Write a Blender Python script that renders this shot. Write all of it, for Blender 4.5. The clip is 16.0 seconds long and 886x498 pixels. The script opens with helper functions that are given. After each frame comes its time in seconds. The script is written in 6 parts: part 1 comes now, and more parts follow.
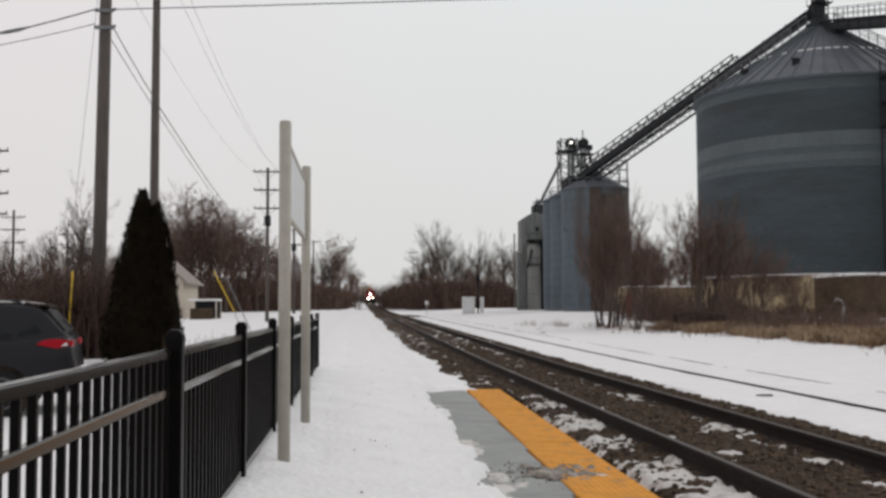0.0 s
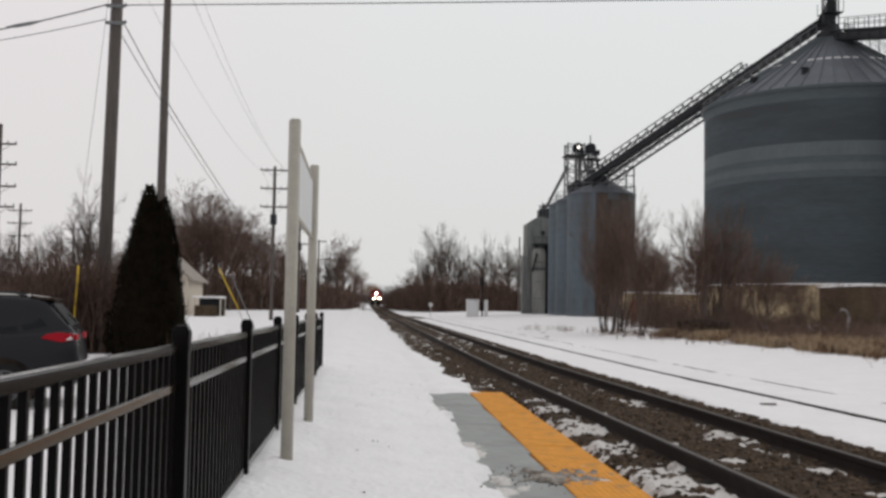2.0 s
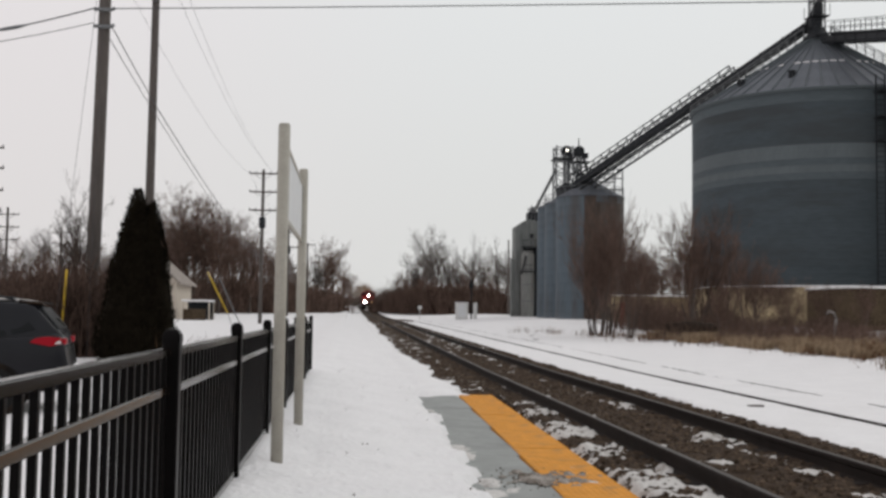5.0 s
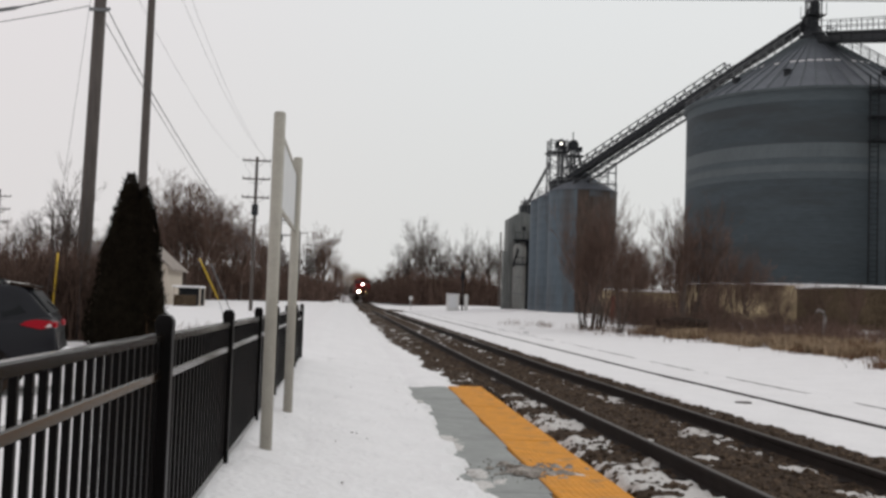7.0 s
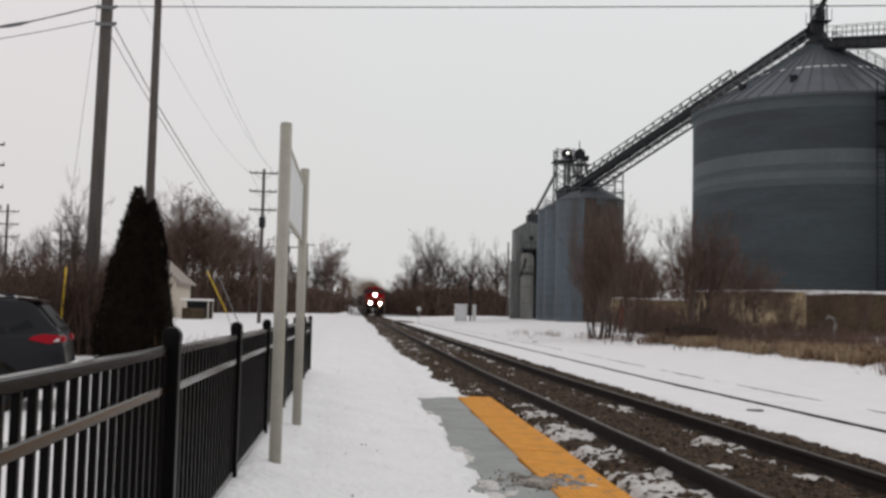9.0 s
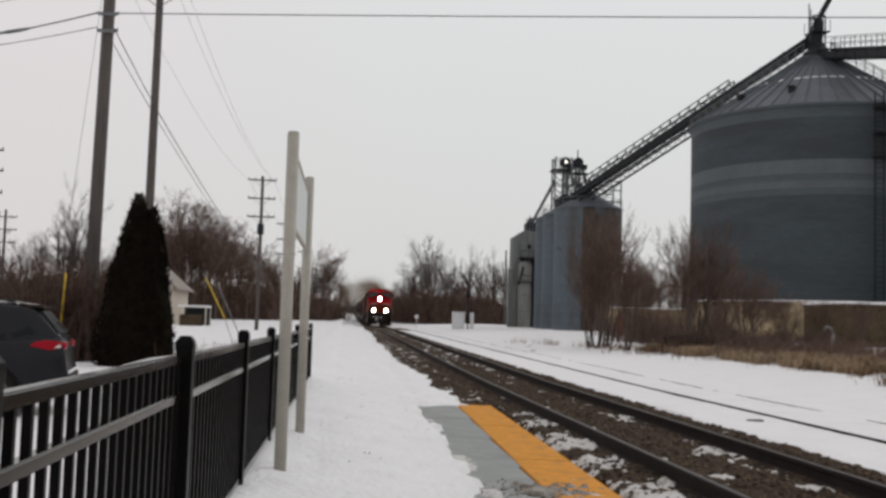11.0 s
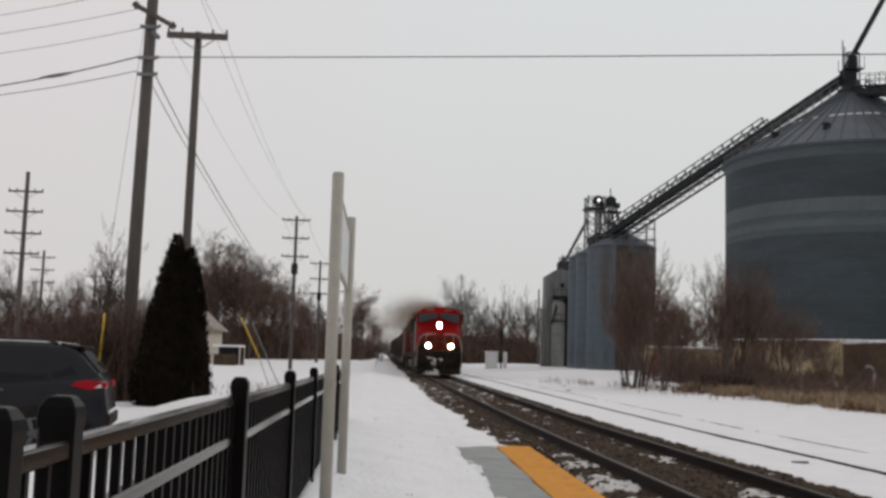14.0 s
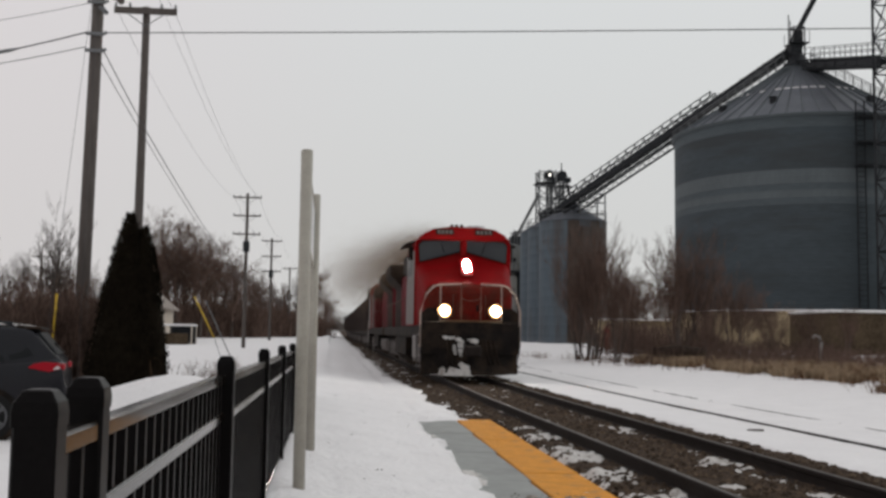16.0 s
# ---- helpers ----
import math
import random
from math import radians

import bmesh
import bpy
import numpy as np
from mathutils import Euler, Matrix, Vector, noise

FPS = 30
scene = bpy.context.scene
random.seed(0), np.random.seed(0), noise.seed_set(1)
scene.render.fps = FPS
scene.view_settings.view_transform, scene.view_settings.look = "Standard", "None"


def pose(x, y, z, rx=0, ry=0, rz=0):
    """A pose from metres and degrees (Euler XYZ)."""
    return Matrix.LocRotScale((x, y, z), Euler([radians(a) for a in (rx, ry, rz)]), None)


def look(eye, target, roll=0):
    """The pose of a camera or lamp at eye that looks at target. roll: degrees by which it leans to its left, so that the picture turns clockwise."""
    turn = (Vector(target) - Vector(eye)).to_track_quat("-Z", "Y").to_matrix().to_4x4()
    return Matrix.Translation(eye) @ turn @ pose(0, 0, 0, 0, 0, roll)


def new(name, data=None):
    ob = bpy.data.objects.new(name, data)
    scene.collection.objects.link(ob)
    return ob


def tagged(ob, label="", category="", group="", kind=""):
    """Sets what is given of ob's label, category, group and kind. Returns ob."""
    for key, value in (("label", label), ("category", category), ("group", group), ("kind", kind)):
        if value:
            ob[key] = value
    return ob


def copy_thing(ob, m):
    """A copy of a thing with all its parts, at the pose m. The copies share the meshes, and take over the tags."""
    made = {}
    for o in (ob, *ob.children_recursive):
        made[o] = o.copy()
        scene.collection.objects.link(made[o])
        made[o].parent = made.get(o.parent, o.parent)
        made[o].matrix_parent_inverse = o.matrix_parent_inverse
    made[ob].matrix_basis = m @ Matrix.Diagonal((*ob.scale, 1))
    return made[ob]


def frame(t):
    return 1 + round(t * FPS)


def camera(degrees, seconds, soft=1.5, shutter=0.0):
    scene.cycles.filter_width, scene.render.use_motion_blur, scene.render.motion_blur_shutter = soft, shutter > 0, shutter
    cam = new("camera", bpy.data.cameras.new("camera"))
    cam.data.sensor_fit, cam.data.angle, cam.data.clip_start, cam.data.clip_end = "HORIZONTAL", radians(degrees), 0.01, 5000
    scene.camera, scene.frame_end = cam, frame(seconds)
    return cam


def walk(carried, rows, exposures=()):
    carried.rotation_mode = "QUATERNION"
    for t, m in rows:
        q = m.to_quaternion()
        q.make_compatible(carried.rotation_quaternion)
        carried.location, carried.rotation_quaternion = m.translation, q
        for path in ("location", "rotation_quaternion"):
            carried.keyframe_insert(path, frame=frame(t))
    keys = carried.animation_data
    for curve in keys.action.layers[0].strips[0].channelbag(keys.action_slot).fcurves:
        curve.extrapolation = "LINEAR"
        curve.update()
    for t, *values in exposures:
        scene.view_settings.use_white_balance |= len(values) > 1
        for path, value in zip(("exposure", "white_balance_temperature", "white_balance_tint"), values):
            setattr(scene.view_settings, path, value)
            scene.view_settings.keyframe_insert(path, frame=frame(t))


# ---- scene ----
cam = camera(46.6, 16.0, soft=3.0)

PATH = [
    (0, (-0.046, 1.641, 1.288), (0.116, 3.632, 1.402), -0.2),
    (0.5, (-0.049, 1.624, 1.286), (0.088, 3.617, 1.384), 0.5),
    (1, (-0.057, 1.641, 1.286), (0.078, 3.632, 1.412), 0.7),
    (1.5, (-0.061, 1.652, 1.281), (0.089, 3.643, 1.392), 1.0),
    (2, (-0.061, 1.652, 1.283), (0.091, 3.642, 1.401), 1.0),
    (2.5, (-0.056, 1.656, 1.286), (0.101, 3.647, 1.388), 0.5),
    (3, (-0.059, 1.673, 1.28), (0.094, 3.665, 1.387), 0.4),
    (3.5, (-0.054, 1.647, 1.282), (0.117, 3.636, 1.395), 0.3),
    (6, (-0.071, 1.605, 1.286), (0.116, 3.593, 1.413), 1.5),
    (6.5, (-0.071, 1.602, 1.295), (0.134, 3.588, 1.412), 1.9),
    (7, (-0.071, 1.574, 1.286), (0.118, 3.562, 1.393), 2.0),
    (7.5, (-0.077, 1.583, 1.284), (0.107, 3.566, 1.466), 1.3),
    (8, (-0.071, 1.61, 1.288), (0.114, 3.595, 1.442), 1.4),
    (8.5, (-0.078, 1.639, 1.289), (0.108, 3.626, 1.429), 1.1),
    (9, (-0.074, 1.635, 1.282), (0.1, 3.624, 1.409), 1.4),
    (9.5, (-0.076, 1.621, 1.289), (0.092, 3.61, 1.419), 1.9),
    (12, (-0.22, 1.606, 1.289), (-0.037, 3.592, 1.435), 1.6),
    (12.5, (-0.255, 1.624, 1.293), (-0.099, 3.613, 1.427), 1.6),
    (13, (-0.264, 1.622, 1.289), (-0.168, 3.616, 1.401), 2.1),
    (13.5, (-0.257, 1.605, 1.281), (-0.117, 3.598, 1.372), 1.3),
    (14, (-0.24, 1.628, 1.293), (-0.126, 3.613, 1.509), 1.7),
    (14.5, (-0.224, 1.655, 1.302), (-0.118, 3.643, 1.495), 2.3),
    (15, (-0.246, 1.605, 1.298), (-0.078, 3.589, 1.488), 2.4),
    (15.5, (-0.318, 1.667, 1.309), (-0.09, 3.641, 1.532), 2.0),
    (16, (-0.391, 1.601, 1.291), (-0.181, 3.582, 1.462), 0.8),
]
walk(cam, [(t, look(eye, target, roll)) for t, eye, target, roll in PATH],
     exposures=[(0, 0.06), (6, 0.06), (9.5, 0.0), (12, -0.04), (14, -0.10), (16, -0.12)])


# ---- light ----
world = bpy.data.worlds.new("overcast")
scene.world = world
world.use_nodes = True
wn = world.node_tree.nodes
wl = world.node_tree.links
sky = wn.new("ShaderNodeTexSky")
sky.sky_type, sky.sun_disc = "NISHITA", False
sky.sun_elevation, sky.sun_rotation = radians(35), radians(62)
sky.air_density, sky.dust_density, sky.ozone_density = 1.0, 4.0, 1.0
flat = wn.new("ShaderNodeHueSaturation")
flat.inputs["Saturation"].default_value = 0.12
flat.inputs["Value"].default_value = 0.25
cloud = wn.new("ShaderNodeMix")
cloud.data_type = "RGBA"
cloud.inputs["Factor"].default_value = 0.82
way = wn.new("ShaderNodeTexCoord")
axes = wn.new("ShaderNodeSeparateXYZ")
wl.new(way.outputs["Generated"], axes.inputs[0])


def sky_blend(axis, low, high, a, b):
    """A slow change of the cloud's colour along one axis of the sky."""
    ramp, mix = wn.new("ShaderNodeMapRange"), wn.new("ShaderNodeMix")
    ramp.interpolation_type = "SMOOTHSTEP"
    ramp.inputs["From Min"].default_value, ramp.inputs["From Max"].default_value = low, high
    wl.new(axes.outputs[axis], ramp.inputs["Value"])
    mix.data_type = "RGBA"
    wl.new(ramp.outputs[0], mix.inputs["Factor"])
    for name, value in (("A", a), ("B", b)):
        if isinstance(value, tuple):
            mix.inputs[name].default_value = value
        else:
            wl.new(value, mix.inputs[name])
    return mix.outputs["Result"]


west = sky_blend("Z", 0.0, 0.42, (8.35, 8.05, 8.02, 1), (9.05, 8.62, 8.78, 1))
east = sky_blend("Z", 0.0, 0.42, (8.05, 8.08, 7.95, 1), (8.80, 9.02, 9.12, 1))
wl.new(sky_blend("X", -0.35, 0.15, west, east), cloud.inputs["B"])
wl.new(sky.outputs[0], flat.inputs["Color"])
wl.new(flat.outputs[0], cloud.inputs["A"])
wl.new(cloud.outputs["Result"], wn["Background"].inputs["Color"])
wn["Background"].inputs["Strength"].default_value = 0.1

sun = new("sun", bpy.data.lights.new("sun", "SUN"))
sun.data.energy, sun.data.angle, sun.data.color = 0.5, radians(40), (1.0, 0.97, 0.93)
sun.matrix_world = look((0, 0, 0), (-0.72, -0.38, -0.58))



# ---- materials ----
def material(name, colour, rough=0.7, metal=0.0, vary=0.25, scale=6.0, fine=60.0, bump=0.3, depth=0.01,
             second=None, cover=0.5, spread=0.08, island=0.0, random_ob=0.0, emit=0.0, stretch=(1, 1, 1), spec=0.25):
    """Base colour with variation at two scales, fine relief, and a second colour in patches."""
    m = bpy.data.materials.new(name)
    m.use_nodes = True
    n, l = m.node_tree.nodes, m.node_tree.links
    b = n["Principled BSDF"]
    b.inputs["Roughness"].default_value, b.inputs["Metallic"].default_value = rough, metal
    b.inputs["Specular IOR Level"].default_value = spec
    co = n.new("ShaderNodeTexCoord")
    mp = n.new("ShaderNodeMapping")
    mp.inputs["Scale"].default_value = stretch
    l.new(co.outputs["Object"], mp.inputs["Vector"])
    big, small = n.new("ShaderNodeTexNoise"), n.new("ShaderNodeTexNoise")
    big.inputs["Scale"].default_value, small.inputs["Scale"].default_value = scale, fine
    big.inputs["Detail"].default_value, small.inputs["Detail"].default_value = 5, 3
    for t in (big, small):
        l.new(mp.outputs[0], t.inputs["Vector"])
    add = n.new("ShaderNodeMath")
    add.operation = "ADD"
    l.new(big.outputs["Fac"], add.inputs[0])
    l.new(small.outputs["Fac"], add.inputs[1])
    val = n.new("ShaderNodeMapRange")
    val.inputs["From Min"].default_value, val.inputs["From Max"].default_value = 0.7, 1.3
    val.inputs["To Min"].default_value, val.inputs["To Max"].default_value = 1 - vary, 1 + vary
    l.new(add.outputs[0], val.inputs["Value"])
    value = val.outputs[0]
    for amount, node, out in ((island, "ShaderNodeNewGeometry", "Random Per Island"), (random_ob, "ShaderNodeObjectInfo", "Random")):
        if amount:
            src, r, mul = n.new(node), n.new("ShaderNodeMapRange"), n.new("ShaderNodeMath")
            r.inputs["To Min"].default_value, r.inputs["To Max"].default_value = 1 - amount, 1 + amount
            mul.operation = "MULTIPLY"
            l.new(src.outputs[out], r.inputs["Value"])
            l.new(value, mul.inputs[0])
            l.new(r.outputs[0], mul.inputs[1])
            value = mul.outputs[0]
    hsv = n.new("ShaderNodeHueSaturation")
    hsv.inputs["Color"].default_value = (*colour, 1)
    l.new(value, hsv.inputs["Value"])
    out = hsv.outputs[0]
    if second:
        patch, ramp, mix = n.new("ShaderNodeTexNoise"), n.new("ShaderNodeMapRange"), n.new("ShaderNodeMix")
        patch.inputs["Scale"].default_value, patch.inputs["Detail"].default_value = scale * 0.6, 6
        patch.inputs["Roughness"].default_value = 0.65
        l.new(mp.outputs[0], patch.inputs["Vector"])
        ramp.inputs["From Min"].default_value, ramp.inputs["From Max"].default_value = cover - spread, cover + spread
        l.new(patch.outputs["Fac"], ramp.inputs["Value"])
        mix.data_type = "RGBA"
        mix.inputs["B"].default_value = (*second, 1)
        l.new(ramp.outputs[0], mix.inputs["Factor"])
        l.new(out, mix.inputs["A"])
        out = mix.outputs["Result"]
    l.new(out, b.inputs["Base Color"])
    if bump:
        bp = n.new("ShaderNodeBump")
        bp.inputs["Strength"].default_value, bp.inputs["Distance"].default_value = bump, depth
        l.new(add.outputs[0], bp.inputs["Height"])
        l.new(bp.outputs[0], b.inputs["Normal"])
    if emit:
        b.inputs["Emission Color"].default_value = (*colour, 1)
        b.inputs["Emission Strength"].default_value = emit
    return m


snow = material("snow", (0.755, 0.742, 0.745), 0.75, vary=0.05, scale=1.3, fine=14, bump=0.55, depth=0.05, spec=0.2)
dirty_snow = material("dirty_snow", (0.56, 0.54, 0.52), 0.8, vary=0.10, scale=5, fine=40, bump=0.6, depth=0.03, second=(0.24, 0.21, 0.185), cover=0.60)
wet_slush = material("wet_slush", (0.34, 0.31, 0.28), 0.7, vary=0.3, scale=9, fine=60, bump=0.6, depth=0.02, second=(0.12, 0.098, 0.078), cover=0.50, spread=0.12)
ballast = material("ballast", (0.064, 0.045, 0.032), 0.95, vary=0.6, scale=7, fine=38, bump=1.0, depth=0.05, second=(0.66, 0.65, 0.65), cover=0.76, spread=0.05, spec=0.08)
stone = material("stone", (0.078, 0.056, 0.040), 0.9, vary=0.3, scale=20, fine=90, bump=0.5, island=0.55, spec=0.1)
tie_wood = material("tie_wood", (0.034, 0.025, 0.019), 0.9, vary=0.4, scale=3, fine=30, bump=0.7, stretch=(1, 6, 6), random_ob=0.25, spec=0.08)
rail_rust = material("rail_rust", (0.022, 0.017, 0.015), 0.8, metal=0.1, vary=0.3, scale=5, fine=50, spec=0.12)
rail_top = material("rail_top", (0.085, 0.074, 0.068), 0.55, metal=0.6, vary=0.15, scale=3, fine=30, stretch=(1, 0.2, 1))
concrete = material("concrete", (0.28, 0.29, 0.28), 0.9, vary=0.16, scale=2.5, fine=70, bump=0.3, depth=0.004, second=(0.22, 0.225, 0.22), cover=0.62)
tactile = material("tactile", (0.62, 0.265, 0.033), 0.8, vary=0.20, scale=5, fine=60, bump=0.5, depth=0.006, second=(0.38, 0.20, 0.07), cover=0.63)
fence_paint = material("fence_paint", (0.0040, 0.0034, 0.0034), 0.34, vary=0.3, scale=10, fine=80, bump=0.12, depth=0.002, spec=0.06)
fence_bar = material("fence_bar", (0.0080, 0.0055, 0.0040), 0.13, vary=0.5, scale=7, fine=60, bump=0.03, depth=0.002, second=(0.016, 0.013, 0.011), cover=0.62, spec=0.28)
# shinier than fence_bar, so rail tops show a bright line of sky
fence_rail = material("fence_rail", (0.0080, 0.0060, 0.0045), 0.18, vary=0.6, scale=9, fine=60, bump=0.15, depth=0.002, second=(0.03, 0.022, 0.016), cover=0.66, spec=0.6)
sign_grey = material("sign_grey", (0.36, 0.34, 0.295), 0.55, vary=0.12, scale=6, fine=60, bump=0.1, depth=0.002)
sign_white = material("sign_white", (0.62, 0.63, 0.64), 0.5, vary=0.06, scale=5, fine=60, bump=0.05)
pole_wood = material("pole_wood", (0.105, 0.092, 0.085), 0.9, vary=0.25, scale=2.5, fine=26, bump=0.6, depth=0.02, stretch=(6, 6, 0.6), spec=0.08)
wire_dark = material("wire_dark", (0.06, 0.06, 0.065), 0.6, vary=0.1)
grey_steel = material("grey_steel", (0.17, 0.175, 0.18), 0.55, metal=0.4, vary=0.25, scale=4, fine=30, spec=0.15)
dark_steel = material("dark_steel", (0.028, 0.030, 0.033), 0.6, metal=0.3, vary=0.35, scale=3, fine=30, spec=0.1)
foliage = material("foliage", (0.0115, 0.0092, 0.0062), 0.9, vary=0.3, scale=4, fine=30, island=0.3, spec=0.02)
bark = material("bark", (0.085, 0.070, 0.062), 0.95, vary=0.25, scale=3, fine=30, island=0.3, random_ob=0.3, spec=0.05)
twig_brown = material("twig_brown", (0.125, 0.084, 0.068), 0.95, vary=0.3, scale=2, fine=20, island=0.45, random_ob=0.25, spec=0.05)
grass_dead = material("grass_dead", (0.135, 0.080, 0.048), 0.95, vary=0.3, scale=2, fine=20, island=0.5, spec=0.05)
grass_pale = material("grass_pale", (0.33, 0.25, 0.17), 0.95, vary=0.3, scale=2, fine=20, island=0.45, spec=0.05)
galvanised = material("galvanised", (0.060, 0.074, 0.083), 0.7, metal=0.1, vary=0.16, scale=0.35, fine=4, bump=0.1, second=(0.050, 0.057, 0.061), cover=0.56, stretch=(0.3, 0.3, 1.6), spec=0.15)
galvanised_mid = material("galvanised_mid", (0.080, 0.096, 0.105), 0.68, metal=0.1, vary=0.14, scale=0.4, fine=5, bump=0.1, stretch=(0.3, 0.3, 1.6), spec=0.15)
galvanised_light = material("galvanised_light", (0.098, 0.114, 0.122), 0.65, metal=0.1, vary=0.10, scale=0.4, fine=5, bump=0.1, stretch=(1, 1, 0.3))
roof_metal = material("roof_metal", (0.115, 0.124, 0.142), 0.6, metal=0.15, vary=0.18, scale=0.5, fine=5, bump=0.1, spec=0.15)
bin_pale = material("bin_pale", (0.105, 0.132, 0.155), 0.65, metal=0.1, vary=0.15, scale=0.5, fine=4, bump=0.15, second=(0.075, 0.058, 0.048), cover=0.56, spread=0.12, stretch=(1, 1, 0.15), spec=0.15)
silo_pale = material("silo_pale", (0.24, 0.245, 0.235), 0.75, vary=0.2, scale=0.8, fine=5, bump=0.15, second=(0.12, 0.105, 0.09), cover=0.58, spread=0.12, stretch=(1, 1, 0.2), spec=0.1)
bin_rust = material("bin_rust", (0.185, 0.195, 0.188), 0.75, metal=0.1, vary=0.3, scale=0.6, fine=4, bump=0.15, second=(0.075, 0.068, 0.06), cover=0.56, spread=0.1, stretch=(1, 1, 0.15), spec=0.15)
old_concrete = material("old_concrete", (0.43, 0.345, 0.215), 0.95, vary=0.3, scale=0.35, fine=5, bump=0.4, depth=0.05, second=(0.085, 0.060, 0.042), cover=0.51, spread=0.07)
brown_wall = material("brown_wall", (0.072, 0.053, 0.035), 0.9, vary=0.4, scale=0.4, fine=5, bump=0.4, depth=0.04, spec=0.05)
house_paint = material("house_paint", (0.50, 0.44, 0.37), 0.8, vary=0.08, scale=1.5, fine=20)
roof_shingle = material("roof_shingle", (0.27, 0.235, 0.21), 0.9, vary=0.25, scale=2, fine=20)
box_white = material("box_white", (0.60, 0.60, 0.59), 0.6, vary=0.08, scale=2, fine=20)
red_paint = material("red_paint", (0.195, 0.0030, 0.0045), 0.55, vary=0.16, scale=1.2, fine=10, bump=0.06, second=(0.14, 0.010, 0.008), cover=0.60, spread=0.15, spec=0.04)
loco_black = material("loco_black", (0.0105, 0.0088, 0.0080), 0.7, vary=0.5, scale=2, fine=20, second=(0.040, 0.027, 0.019), cover=0.55, spread=0.14, spec=0.06)
loco_grey = material("loco_grey", (0.20, 0.185, 0.175), 0.6, vary=0.3, scale=1.5, fine=12, second=(0.12, 0.10, 0.095), cover=0.55, spread=0.15)
red_dull = material("red_dull", (0.125, 0.006, 0.014), 0.6, vary=0.25, scale=1.4, fine=12, bump=0.1, second=(0.05, 0.016, 0.014), cover=0.56, spread=0.18, spec=0.04)
red_grime = material("red_grime", (0.120, 0.006, 0.004), 0.65, vary=0.3, scale=1.6, fine=12, bump=0.1, second=(0.055, 0.026, 0.016), cover=0.52, spread=0.2, spec=0.05)
rail_grimy = material("rail_grimy", (0.10, 0.045, 0.03), 0.7, vary=0.3, scale=3, fine=20)
rail_tan = material("rail_tan", (0.34, 0.27, 0.23), 0.6, vary=0.2, scale=3, fine=20)
sill_tan = material("sill_tan", (0.10, 0.052, 0.022), 0.7, vary=0.3, scale=3, fine=20)
rust_plate = material("rust_plate", (0.078, 0.062, 0.053), 0.85, vary=0.35, scale=0.7, fine=4, bump=0.2, second=(0.10, 0.105, 0.11), cover=0.62, spread=0.12, stretch=(1, 1, 0.15), spec=0.05)
loco_white = material("loco_white", (0.145, 0.125, 0.118), 0.6, vary=0.15, scale=3, fine=20)
car_rust = material("car_rust", (0.036, 0.028, 0.026), 0.8, vary=0.35, scale=0.8, fine=8, second=(0.09, 0.065, 0.055), cover=0.6, random_ob=0.3, spec=0.1)
wheel_steel = material("wheel_steel", (0.09, 0.075, 0.065), 0.6, metal=0.4, vary=0.3, scale=4, fine=30)
suv_paint = material("suv_paint", (0.0090, 0.0090, 0.0120), 0.20, metal=0.0, vary=0.12, scale=3, fine=40, bump=0.02, spec=0.22)
tyre = material("tyre", (0.015, 0.015, 0.015), 0.85, vary=0.2, scale=10, fine=80, spec=0.1)
rim_alloy = material("rim_alloy", (0.10, 0.10, 0.105), 0.35, metal=0.8, vary=0.1)
yellow_plastic = material("yellow_plastic", (0.55, 0.36, 0.03), 0.55, vary=0.12, scale=5, fine=30)
red_plastic = material("red_plastic", (0.26, 0.004, 0.012), 0.3, vary=0.08, emit=0.10, spec=0.12)
red_sign = material("red_sign", (0.15, 0.032, 0.022), 0.6, vary=0.1)
# emitting orange for the warm halo drawn round the ditch lights
lamp_halo = material("lamp_halo", (1.0, 0.55, 0.22), 0.3, vary=0.0, bump=0, emit=3.0)
lamp_glow = material("lamp_glow", (1.0, 0.93, 0.82), 0.3, vary=0.0, bump=0, emit=170)
small_glow = material("small_glow", (1.0, 0.95, 0.85), 0.3, vary=0.0, bump=0, emit=3)
smoke_soot = material("smoke_soot", (0.24, 0.175, 0.125), 1.0, vary=0.1, bump=0, spec=0.0)


def glass_material(name, colour, rough):
    m = bpy.data.materials.new(name)
    m.use_nodes = True
    b = m.node_tree.nodes["Principled BSDF"]
    b.inputs["Base Color"].default_value = (*colour, 1)
    b.inputs["Roughness"].default_value = rough
    b.inputs["IOR"].default_value = 1.5
    b.inputs["Specular IOR Level"].default_value = 0.16
    return m


dark_glass = glass_material("dark_glass", (0.005, 0.006, 0.007), 0.3)
cab_glass = glass_material("cab_glass", (0.045, 0.05, 0.055), 0.12)


